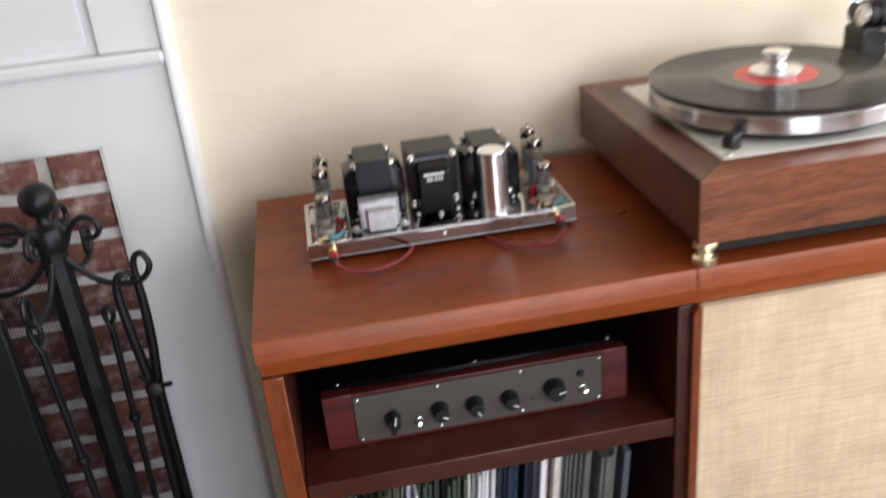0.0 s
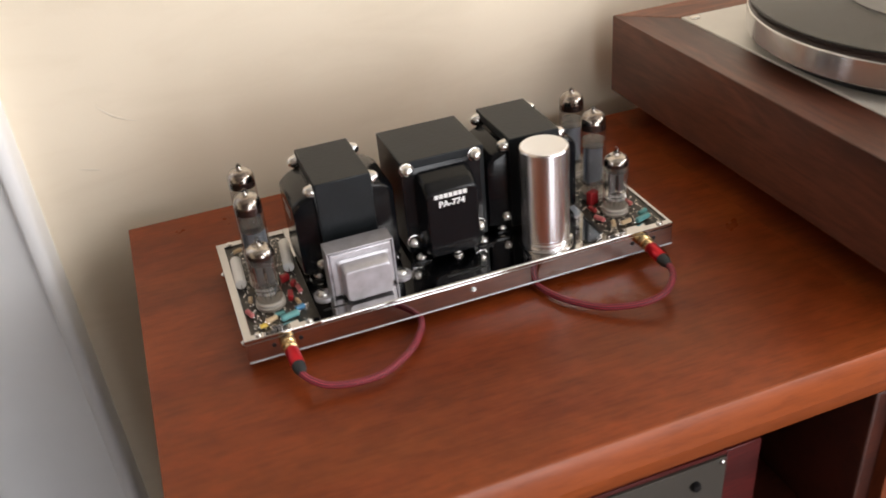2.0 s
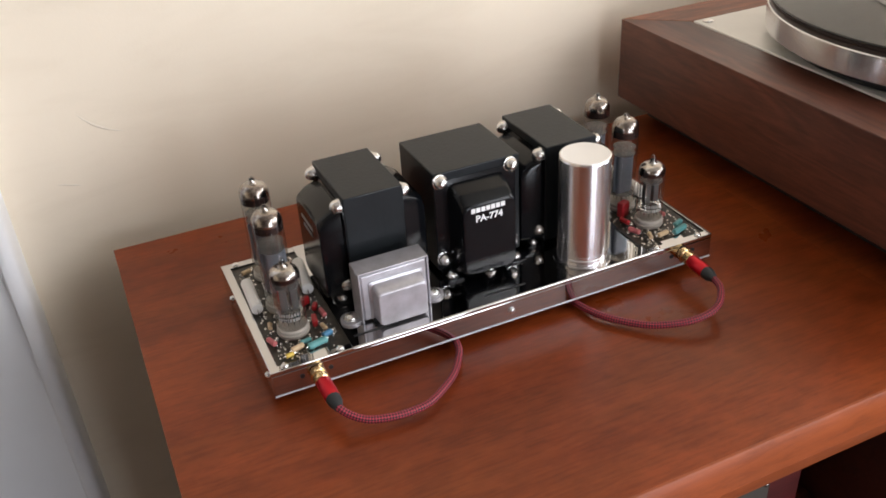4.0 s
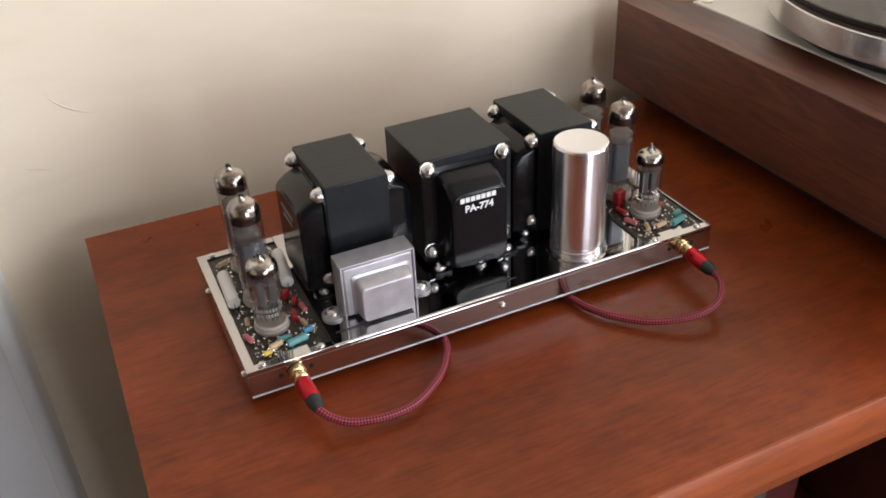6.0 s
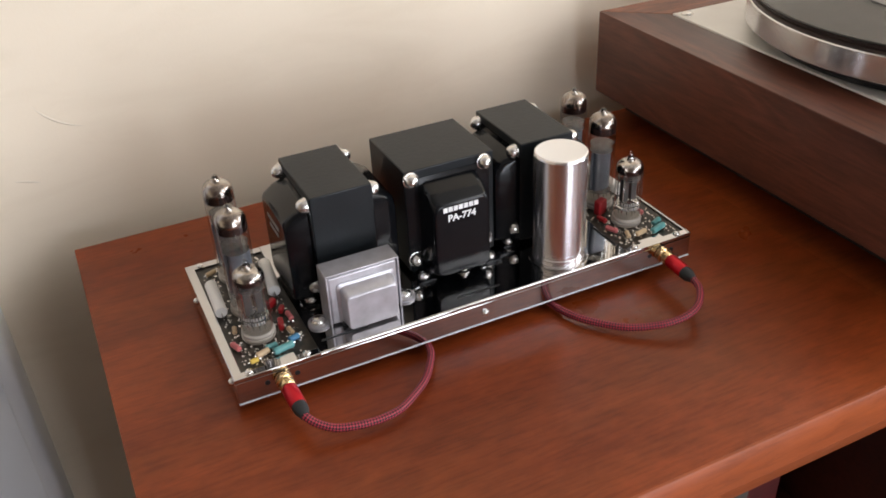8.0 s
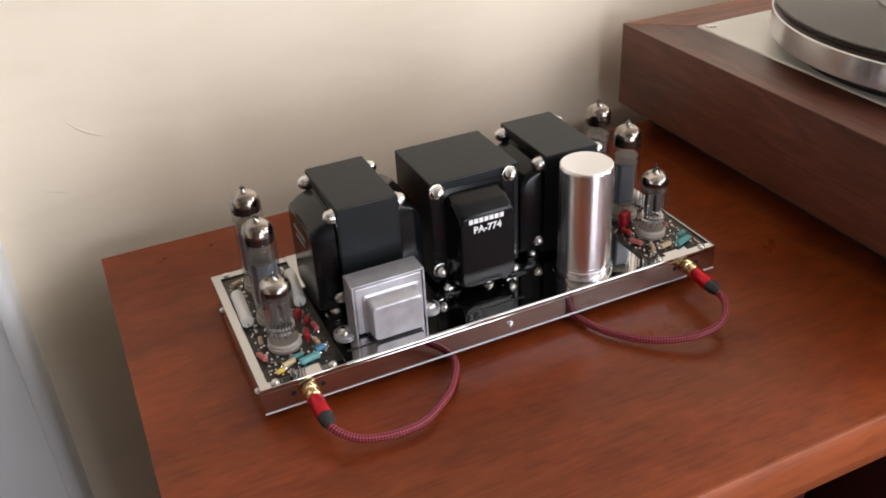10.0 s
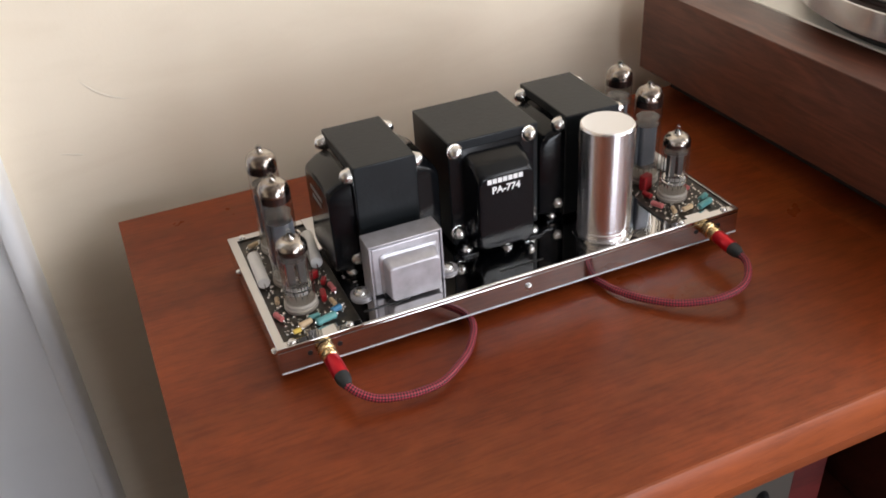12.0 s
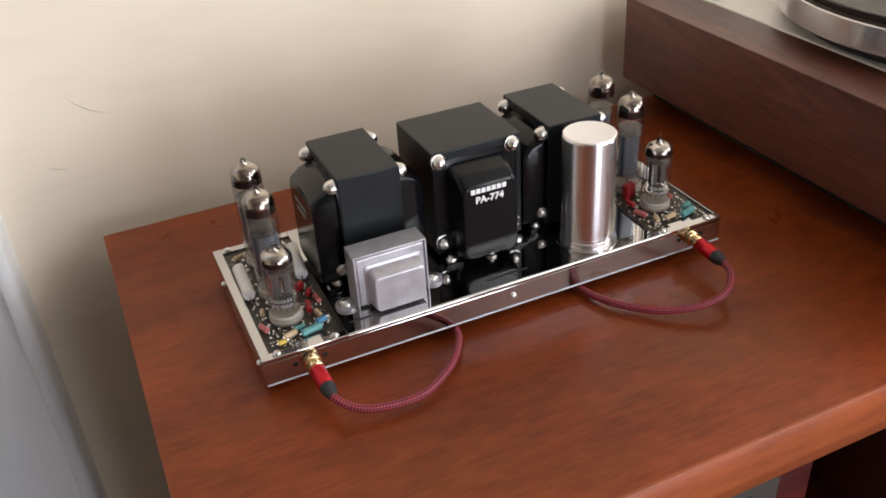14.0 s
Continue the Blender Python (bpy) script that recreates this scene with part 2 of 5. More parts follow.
link(ZINC, ramp(ZINC, noise_tex(ZINC, coords(ZINC), 90, 5), [(0.3, (0.42, 0.41, 0.43)), (0.7, (0.58, 0.57, 0.61))]), bsdf(ZINC).inputs["Base Color"])
bump(ZINC, noise_tex(ZINC, coords(ZINC), 260, 3), 0.12, 0.0004)
BLACK_ENAMEL = material("black_enamel", (0.0046, 0.0052, 0.0064), 0.17, 0.0, 0.0, 0.30)
bump(BLACK_ENAMEL, noise_tex(BLACK_ENAMEL, coords(BLACK_ENAMEL), 90, 2), 0.05, 0.0008)
BLACK_LAM = material("black_lamination_paint", (0.011, 0.013, 0.015), 0.36, 0.0, 0.0, 0.25)
lv = coords(BLACK_LAM)
link(BLACK_LAM, ramp(BLACK_LAM, noise_tex(BLACK_LAM, lv, 40, 5), [(0.3, (0.008, 0.010, 0.0115)), (0.7, (0.013, 0.016, 0.018))]), bsdf(BLACK_LAM).inputs["Base Color"])
bump(BLACK_LAM, noise_tex(BLACK_LAM, lv, 350, 3), 0.25, 0.0005)
BLACK_PLASTIC = material("black_plastic", (0.010, 0.010, 0.011), 0.35)
RUBBER = material("dark_rubber", (0.018, 0.022, 0.023), 0.6)
MAT_RUBBER = material("brown_rubber_mat", (0.040, 0.026, 0.022), 0.4)
GOLD = material("gold_plate", (0.88, 0.65, 0.34), 0.24, 1.0)
BRASS = material("polished_brass", (0.92, 0.80, 0.52), 0.34, 1.0)
RED_ALU = material("red_anodised_aluminium", (0.55, 0.008, 0.018), 0.28, 0.55)
CERAMIC = material("white_ceramic", (0.44, 0.40, 0.35), 0.4)
GREY_ANODE = material("grey_anode_plate", (0.22, 0.25, 0.30), 0.32, 0.4)
DARK_ANODE = material("dark_anode_plate", (0.095, 0.094, 0.094), 0.35, 0.15)
MICA = material("mica", (0.24, 0.23, 0.225), 0.22)
bsdf(MICA).inputs["Alpha"].default_value = 0.5
GETTER = material("getter_mirror", (0.36, 0.31, 0.27), 0.13, 1.0)
bump(GETTER, noise_tex(GETTER, coords(GETTER, (1, 1, 0.4)), 260, 4, 0.6), 0.5, 0.0008)
link(GETTER, ramp(GETTER, noise_tex(GETTER, coords(GETTER), 120, 3), [(0.35, (0.25, 0.19, 0.16)), (0.65, (0.74, 0.70, 0.66))]), bsdf(GETTER).inputs["Base Color"])
GETTER_DARK = material("getter_brown_edge", (0.050, 0.030, 0.028), 0.2, 0.5)
PCB = material("brown_circuit_board", (0.030, 0.024, 0.018), 0.38)
link(PCB, ramp(PCB, noise_tex(PCB, coords(PCB), 150, 2), [(0.42, (0.020, 0.016, 0.012)), (0.60, (0.050, 0.040, 0.028))]), bsdf(PCB).inputs["Base Color"])
SOLDER = material("solder", (0.80, 0.78, 0.75), 0.16, 1.0)
WHITE_CAP = material("white_film", (0.88, 0.87, 0.85), 0.35)
CASE_COLOURS = {
    "red": material("red_component", (0.33, 0.012, 0.016), 0.4), "pink": material("salmon_component", (0.50, 0.13, 0.13), 0.45),
    "teal": material("teal_component", (0.10, 0.30, 0.30), 0.4), "blue": material("blue_component", (0.05, 0.20, 0.36), 0.4),
    "beige": material("beige_component", (0.55, 0.40, 0.24), 0.45), "yellow": material("yellow_component", (0.65, 0.45, 0.07), 0.4),
    "white": WHITE_CAP}
PRINT = material("white_print", (0.88, 0.88, 0.88), 0.5)
GREY_PRINT = material("grey_print", (0.25, 0.25, 0.25), 0.5)
ETCH = material("etched_glass_print", (0.27, 0.255, 0.24), 0.7)


def glass_material(name, tint, gloss_rough):
    """Thin clear glass: see-through with a mirror gloss that grows at grazing angles."""
    m = bpy.data.materials.new(name)
    m.use_nodes = True
    t = m.node_tree
    t.nodes.remove(t.nodes["Principled BSDF"])
    tr = t.nodes.new("ShaderNodeBsdfTransparent")
    tr.inputs["Color"].default_value = (*tint, 1)
    gl = t.nodes.new("ShaderNodeBsdfGlossy")
    gl.inputs["Roughness"].default_value = gloss_rough
    lw = t.nodes.new("ShaderNodeLayerWeight")
    lw.inputs["Blend"].default_value = 0.5
    pw = t.nodes.new("ShaderNodeMath")
    pw.operation = "POWER"
    pw.inputs[1].default_value = 3.0
    ma = t.nodes.new("ShaderNodeMath")
    ma.operation = "MULTIPLY_ADD"
    ma.inputs[1].default_value, ma.inputs[2].default_value = 0.6, 0.07
    t.links.new(lw.outputs["Facing"], pw.inputs[0])
    t.links.new(pw.outputs[0], ma.inputs[0])
    mx = t.nodes.new("ShaderNodeMixShader")
    t.links.new(ma.outputs[0], mx.inputs[0])
    t.links.new(tr.outputs[0], mx.inputs[1])
    t.links.new(gl.outputs[0], mx.inputs[2])
    t.links.new(mx.outputs[0], t.nodes["Material Output"].inputs["Surface"])
    return m


TUBE_GLASS = glass_material("tube_glass", (0.88, 0.87, 0.85), 0.05)
PANE_GLASS = glass_material("window_glass", (0.97, 0.98, 0.98), 0.0)

BRAID = material("red_black_braid", (0.2, 0.01, 0.02), 0.6)
uvv = coords(BRAID, (1, 1, 1), "UV")
chk = node(BRAID, "ShaderNodeTexChecker", Scale=1.0)
link(BRAID, uvv, chk.inputs["Vector"])
chk.inputs["Color1"].default_value = (0.40, 0.036, 0.060, 1)
chk.inputs["Color2"].default_value = (0.008, 0.003, 0.005, 1)
link(BRAID, chk.outputs["Color"], bsdf(BRAID).inputs["Base Color"])
bump(BRAID, chk.outputs["Fac"], 0.4, 0.0004)

LINEN = material("woven_linen", (0.62, 0.47, 0.31), 0.9)
lx = noise_tex(LINEN, coords(LINEN, (1.0, 1, 0.035)), 420, 3, 0.6)
lz = noise_tex(LINEN, coords(LINEN, (0.035, 1, 1.0)), 420, 3, 0.6)
lin = mix(LINEN, 1.0, ramp(LINEN, lx, [(0.3, (0.86, 0.83, 0.79)), (0.6, (1, 1, 1))]), ramp(LINEN, lz, [(0.3, (0.86, 0.83, 0.79)), (0.6, (1, 1, 1))]), "MULTIPLY")
lin = mix(LINEN, 1.0, (0.76, 0.60, 0.425), lin, "MULTIPLY")
lblotch = noise_tex(LINEN, coords(LINEN), 11, 4, 0.6)
lin = mix(LINEN, 0.8, lin, ramp(LINEN, lblotch, [(0.34, (0.80, 0.77, 0.74)), (0.55, (1.03, 1.02, 1.0))]), "MULTIPLY")
link(LINEN, lin, bsdf(LINEN).inputs["Base Color"])
lb = bump(LINEN, lx, 0.4, 0.0008)
bump(LINEN, lz, 0.4, 0.0008, lb)

DECK = material("cream_deck_plate", (0.76, 0.74, 0.69), 0.3, coat=0.1)
link(DECK, ramp(DECK, noise_tex(DECK, coords(DECK), 25, 5), [(0.3, (0.72, 0.70, 0.655)), (0.7, (0.80, 0.78, 0.73))]), bsdf(DECK).inputs["Base Color"])
VINYL = material("black_vinyl", (0.010, 0.010, 0.010), 0.30, spec=0.35)
wave = node(VINYL, "ShaderNodeTexWave", Scale=330.0, Distortion=0.0)
wave.wave_type, wave.rings_direction = "RINGS", "Z"
link(VINYL, coords(VINYL), wave.inputs["Vector"])
bump(VINYL, wave.outputs["Fac"], 0.5, 0.0006)
link(VINYL, ramp(VINYL, noise_tex(VINYL, coords(VINYL), 18, 4), [(0.3, (0.14,) * 3), (0.7, (0.22,) * 3)]), bsdf(VINYL).inputs["Roughness"])
RUN_OUT = material("run_out_vinyl", (0.032, 0.032, 0.032), 0.25)
LABEL_RED = material("red_record_label", (0.68, 0.075, 0.07), 0.4)
PANEL_GREY = material("grey_painted_panel", (0.086, 0.077, 0.066), 0.42, 0.2)
bump(PANEL_GREY, noise_tex(PANEL_GREY, coords(PANEL_GREY), 500, 2), 0.1, 0.0003)
# Near-black boards at the back of the open cabinet and under its top
CABINET_DARK = material("near_black_board", (0.020, 0.013, 0.010), 0.8)
# Black of the block that stands in for shade under the plinth
PLINTH_SHADE = material("plinth_shade_black", (0.02, 0.02, 0.02), 0.95)


# ---- mesh helpers ----
def finish(bm, smooth_angle=35):
    bmesh.ops.recalc_face_normals(bm, faces=bm.faces)
    me = bpy.data.meshes.new("m")
    flat = [f.material_index == 1 for f in bm.faces]
    for f in bm.faces:
        f.smooth, f.material_index = f.material_index == 0, 0
    bm.to_mesh(me)
    bm.free()
    me.set_sharp_from_angle(angle=radians(smooth_angle))
    if any(flat):
        keep = me.attributes.get("sharp_face") or me.attributes.new("sharp_face", "BOOLEAN", "FACE")
        keep.data.foreach_set("value", flat)
    return me


def part(name, bm, mat, parent=None, label="", m=None):
    me = bm if isinstance(bm, bpy.types.Mesh) else finish(bm)
    me.name = name
    if mat and not me.materials:
        me.materials.append(mat)
    ob = new(name, me)
    if parent:
        ob.parent = parent
    if m is not None:
        ob.matrix_basis = m
    if label:
        ob["label"] = label
    return ob


def thing(name, at, label, category, group="", kind="", m=None):
    ob = new(name)
    ob.empty_display_size = 0.02
    ob.matrix_basis = m if m is not None else Matrix.Translation(at)
    return tagged(ob, label, category, group, kind)


def box(x0, x1, y0, y1, z0, z1, bev=0.0, seg=2, bm=None, edges=None):
    """A block between two corners; its edges rounded by bev."""
    b = bmesh.new()
    bmesh.ops.create_cube(b, size=1, matrix=Matrix.Translation(((x0 + x1) / 2, (y0 + y1) / 2, (z0 + z1) / 2)) @ Matrix.Diagonal((x1 - x0, y1 - y0, z1 - z0, 1)))
    if bev:
        es = [e for e in b.edges if edges is None or edges(e)]
        for f in b.faces:
            f.material_index = 1
        made = bmesh.ops.bevel(b, geom=es, offset=bev, segments=seg, affect="EDGES", profile=0.5)
        for f in made["faces"]:
            f.material_index = 0
    return join(bm, b)


def join(bm, b):
    if bm is None:
        return b
    me = bpy.data.meshes.new("t")
    b.to_mesh(me)
    b.free()
    bm.from_mesh(me)
    bpy.data.meshes.remove(me)
    return bm


def lathe(profile, n=32, at=(0, 0, 0), bm=None, m=None):
    """Turns (radius, height) pairs about the upright axis; a zero radius closes it."""
    b = bmesh.new()
    rings = []
    for r, z in profile:
        if r <= 1e-6:
            rings.append([b.verts.new((0, 0, z))])
        else:
            rings.append([b.verts.new((r * math.cos(2 * math.pi * k / n), r * math.sin(2 * math.pi * k / n), z)) for k in range(n)])
    for p, q in zip(rings, rings[1:]):
        for k in range(n):
            a, c = p[k % len(p)], p[(k + 1) % len(p)]
            d, e = q[(k + 1) % len(q)], q[k % len(q)]
            face = [a] + ([c] if c is not a else []) + ([d] if d is not c else []) + ([e] if e is not d else [])
            if len(set(face)) > 2:
                b.faces.new(face)
    bmesh.ops.transform(b, matrix=Matrix.Translation(at) @ (m or Matrix()), verts=b.verts)
    return join(bm, b)


def along(p, q):
    """A pose at p whose z axis points to q."""
    d = Vector(q) - Vector(p)
    return Matrix.Translation(p) @ d.to_track_quat("Z", "Y").to_matrix().to_4x4()


def rod(p, q, r, n=12, bm=None, r2=None):
    length = (Vector(q) - Vector(p)).length
    return lathe([(0, 0), (r, 0), (r if r2 is None else r2, length), (0, length)], n, m=along(p, q), bm=bm)


def smooth_path(points, step=6):
    """A rounded line through the points (Catmull-Rom)."""
    pts = [Vector(p) for p in points]
    pts = [pts[0] * 2 - pts[1]] + pts + [pts[-1] * 2 - pts[-2]]
    out = []
    for a, b, c, d in zip(pts, pts[1:], pts[2:], pts[3:]):
        for k in range(step):
            t = k / step
            out.append(0.5 * ((2 * b) + (c - a) * t + (2 * a - 5 * b + 4 * c - d) * t * t + (3 * b - a - 3 * c + d) * t ** 3))
    out.append(pts[-2])
    return out


def tube(points, r, n=10, bm=None, repeat=(8, 900), taper=None):
    """A round cord along a line of points, with a woven layout round and along it."""
    b = bmesh.new()
    uv = b.loops.layers.uv.new("uv")
    pts = [Vector(p) for p in points]
    rings, dist, up = [], [0.0], Vector((0, 0, 1))
    for i, p in enumerate(pts):
        d = (pts[min(i + 1, len(pts) - 1)] - pts[max(i - 1, 0)]).normalized()
        if abs(d.dot(up)) > 0.98:
            up = Vector((1, 0, 0)) if abs(d.x) < 0.9 else Vector((0, 1, 0))
        s = d.cross(up).normalized()
        up = s.cross(d).normalized()
        rr = r if taper is None else r * taper(i / (len(pts) - 1))
        rings.append([b.verts.new(p + rr * (s * math.cos(2 * math.pi * k / n) + up * math.sin(2 * math.pi * k / n))) for k in range(n)])
        if i:
            dist.append(dist[-1] + (p - pts[i - 1]).length)
    for i in range(len(rings) - 1):
        for k in range(n):
            f = b.faces.new((rings[i][k], rings[i][(k + 1) % n], rings[i + 1][(k + 1) % n], rings[i + 1][k]))
            for loop, (kk, ii) in zip(f.loops, ((k, i), (k + 1, i), (k + 1, i + 1), (k, i + 1))):
                a, l = kk / n * repeat[0], dist[ii] * repeat[1]
                loop[uv].uv = (a + l, l - a)
    b.faces.new(rings[0][::-1])
    b.faces.new(rings[-1])
    return join(bm, b)


def prism(outline, y0, y1, bm=None, bev=0.0):
    """An outline in x and z, drawn out along y."""
    b = bmesh.new()
    f = b.faces.new([b.verts.new((x, y0, z)) for x, z in outline])
    r = bmesh.ops.extrude_face_region(b, geom=[f])
    bmesh.ops.translate(b, vec=(0, y1 - y0, 0), verts=[v for v in r["geom"] if isinstance(v, bmesh.types.BMVert)])
    if bev:
        for f in b.faces:
            f.material_index = 1
        made = bmesh.ops.bevel(b, geom=list(b.edges), offset=bev, segments=2, affect="EDGES", profile=0.5)
        for f in made["faces"]:
            f.material_index = 0
    return join(bm, b)


def slab(outline, z0, z1, bm=None, bev=0.0):
    """An outline in x and y, drawn up from z0 to z1."""
    b = bmesh.new()
    f = b.faces.new([b.verts.new((x, y, z0)) for x, y in outline])
    r = bmesh.ops.extrude_face_region(b, geom=[f])
    bmesh.ops.translate(b, vec=(0, 0, z1 - z0), verts=[v for v in r["geom"] if isinstance(v, bmesh.types.BMVert)])
    if bev:
        for f in b.faces:
            f.material_index = 1
        made = bmesh.ops.bevel(b, geom=list(b.edges), offset=bev, segments=2, affect="EDGES", profile=0.5)
        for f in made["faces"]:
            f.material_index = 0
    return join(bm, b)


def setting(name, bm, mat, label, category):
    return tagged(part(name, bm, mat), label, category, kind="structure")


# ---- the room ----
T = 0.12
floor = setting("floor", box(ROOM_W - T, ROOM_E + T, ROOM_S - T, WALL_Y + T, FLOOR_Z - 0.05, FLOOR_Z), FLOOR_WOOD, "warm brown oak strip floor with satin varnish", "floor")
ceiling = setting("ceiling", box(ROOM_W - T, ROOM_E + T, ROOM_S - T, WALL_Y + T, CEIL_Z, CEIL_Z + 0.05), CEIL_PAINT, "plain matt white plaster ceiling over the room", "ceiling")
setting("wall_north", box(ROOM_W - T, ROOM_E + T, WALL_Y, WALL_Y + T, FLOOR_Z, CEIL_Z), WALL_PAINT, "cream painted plaster wall with faint scuffs", "wall")


def wall_with_openings(name, across, lo, hi, face, depth, wins, mat=WALL_PAINT, colour="cream"):
    """A wall along x or y with window openings through it, given from low to high."""
    bm = bmesh.new()
    spans, at = [], lo
    for a0, a1, z0, z1 in wins:
        spans += [(at, a0, FLOOR_Z, CEIL_Z), (a0, a1, FLOOR_Z, z0), (a0, a1, z1, CEIL_Z)]
        at = a1
    for p, q, r, s in spans + [(at, hi, FLOOR_Z, CEIL_Z)]:
        if across == "x":
            box(p, q, min(face, depth), max(face, depth), r, s, bm=bm)
        else:
            box(min(face, depth), max(face, depth), p, q, r, s, bm=bm)
    return setting(name, bm, mat, colour + " painted plaster wall with sash windows", "wall")


wall_with_openings("wall_south", "x", ROOM_W - T, ROOM_E + T, ROOM_S, ROOM_S - T, (WIN_FILL, WIN_S), DARK_WALL, "unseen taupe-toned")
wall_with_openings("wall_east", "y", ROOM_S, WALL_Y, ROOM_E, ROOM_E + T, (WIN_E,))
setting("wall_west", box(ROOM_W - T, ROOM_W, ROOM_S, WALL_Y, FLOOR_Z, CEIL_Z), WALL_PAINT, "cream painted plaster side wall", "wall")


def sash_window(name, win, m):
    """A white two-light sash window in its opening, laid out in x and z and then turned by m."""
    a0, a1, z0, z1 = win
    w = thing(name, (0, 0, 0), "unseen white painted sash window with clear panes", "window", kind="structure", m=m)
    bm = bmesh.new()
    for p, q, r, s in ((a0, a0 + 0.05, z0, z1), (a1 - 0.05, a1, z0, z1), (a0 + 0.05, a1 - 0.05, z0, z0 + 0.06), (a0 + 0.05, a1 - 0.05, z1 - 0.05, z1)):
        box(p, q, -0.05, 0.0, r, s, 0.003, bm=bm)
    part("window_frame", bm, WHITE_PAINT, w)
    mid = (z0 + z1) / 2
    part("sash_bar", box(a0 + 0.05, a1 - 0.05, -0.045, -0.005, mid - 0.02, mid + 0.02, 0.003), WHITE_PAINT, w)
    part("sash_bar", box((a0 + a1) / 2 - 0.015, (a0 + a1) / 2 + 0.015, -0.04, -0.01, z0 + 0.06, mid - 0.02, 0.003), WHITE_PAINT, w)
    part("sash_bar", box((a0 + a1) / 2 - 0.015, (a0 + a1) / 2 + 0.015, -0.04, -0.01, mid + 0.02, z1 - 0.05, 0.003), WHITE_PAINT, w)
    for r, s in ((z0 + 0.06, mid - 0.02), (mid + 0.02, z1 - 0.05)):
        g = part("pane", box(a0 + 0.05, a1 - 0.05, -0.027, -0.024, r, s), PANE_GLASS, w, "clear window glass")
        g.visible_shadow = False
    part("window_sill", box(a0 - 0.04, a1 + 0.04, 0.0, 0.10, z0 - 0.03, z0 - 0.002, 0.004), WHITE_PAINT, w)
    return w


sash_window("window_1", WIN_S, Matrix.Translation((0, ROOM_S, 0)))
# unseen window around the added fill lamp
sash_window("fill_window", WIN_FILL, Matrix.Translation((0, ROOM_S, 0)))
sash_window("window_2", WIN_E, Matrix.Translation((ROOM_E, 0, 0)) @ pose(0, 0, 0, 0, 0, 90))

SCUFF = material("grey_scuff", (0.74, 0.655, 0.525), 0.7)


def scuff(points, r):
    """A hair-thin scrape in the paint, following a bent line on the wall."""
    ob = part("wall_scuff", tube(smooth_path([(x, WALL_Y + r * 0.80, z) for x, z in points], 6), r, 6, taper=lambda s: 0.25 + math.sin(math.pi * s)), SCUFF)
    return tagged(ob, "faint grey scuff line in the wall paint", "scuff", kind="structure")


scuff([(-0.0747, 0.118), (-0.060, 0.097), (-0.0432, 0.0857), (-0.0189, 0.0783)], 0.0013)
scuff([(-0.102, 0.051), (-0.084, 0.0467), (-0.0716, 0.0425)], 0.0011)

# ---- the fireplace: white timber surround on a brick facing ----
SUR_R, SUR_IN, LINTEL_Z, BAND_Z0, BAND_Z1 = -0.135, -0.2603, 0.107, 0.210, 0.228
BACK_X = -0.1512
BRICK_Y = 0.276
sur = thing("fireplace_surround", (SUR_R, WALL_Y, FLOOR_Z), "white painted timber fireplace surround with plain mouldings", "fireplace", kind="structure")


def sp(name, bm, label=""):
    bmesh.ops.translate(bm, vec=(-SUR_R, -WALL_Y, -FLOOR_Z), verts=bm.verts)
    return part(name, bm, WHITE_PAINT, sur, label)


sp("casing_board", prism([(SUR_IN, FLOOR_Z), (BACK_X, FLOOR_Z), (BACK_X, BAND_Z0), (-1.5, BAND_Z0), (-1.5, LINTEL_Z), (SUR_IN, LINTEL_Z)], 0.261, WALL_Y))
sp("inner_bead", box(SUR_IN - 0.006, SUR_IN - 0.0004, 0.264, 0.2845, FLOOR_Z, LINTEL_Z - 0.006, 0.002))
sp("inner_bead", box(-1.5, SUR_IN - 0.0004, 0.264, 0.2845, LINTEL_Z - 0.006, LINTEL_Z - 0.0003, 0.002))
# backband against the wall: a rounded strip with a small step
sp("backband", slab([(-0.1510, WALL_Y), (-0.1510, 0.2515), (-0.1498, 0.2500), (-0.1470, 0.2492), (-0.1430, 0.2498), (-0.1398, 0.2520), (-0.1378, 0.2565), (-0.1366, 0.2650), (SUR_R, WALL_Y)], FLOOR_Z, CEIL_Z - 0.6))
sp("band_moulding", box(-1.5, BACK_X + 0.0001, 0.247, WALL_Y, BAND_Z0 + 0.0005, BAND_Z1, 0.005, 3))
sp("frieze_board", box(-1.5, BACK_X, 0.267, WALL_Y, BAND_Z1 + 0.0005, CEIL_Z - 0.62, 0.001))
sp("pilaster_strip", box(-0.2336, BACK_X + 0.0001, 0.257, 0.2668, BAND_Z1 + 0.001, CEIL_Z - 0.63, 0.003))
sp("panel_board", box(-1.3, -0.2459, 0.261, 0.2668, BAND_Z1 + 0.012, CEIL_Z - 0.65, 0.003))

facing = setting("brick_facing", box(-1.0, SUR_IN - 0.0065, BRICK_Y + 0.003, WALL_Y - 0.0004, FLOOR_Z, LINTEL_Z - 0.0065), MORTAR, "old red brick facing with pale smeared lime mortar", "brickwork")

# ---- the cabinets ----
CAB_L, CAB_GAP, CAB_F, CAB_B = -0.067, 0.4145, -0.1645, 0.246
CAB_BOTTOM = -0.60
open_cab = thing("open_cabinet", (CAB_L, CAB_F, FLOOR_Z), "red-brown teak cabinet with an open front and one shelf", "cabinet")
speaker_cab = thing("speaker_cabinet", (CAB_GAP, CAB_F, FLOOR_Z), "teak loudspeaker cabinet fronted with beige woven cloth", "cabinet")


def cp(cab, name, bm, mat=TEAK_X, label=""):
    bmesh.ops.translate(bm, vec=-cab.location, verts=bm.verts)
    return part(name, bm, mat, cab, label)


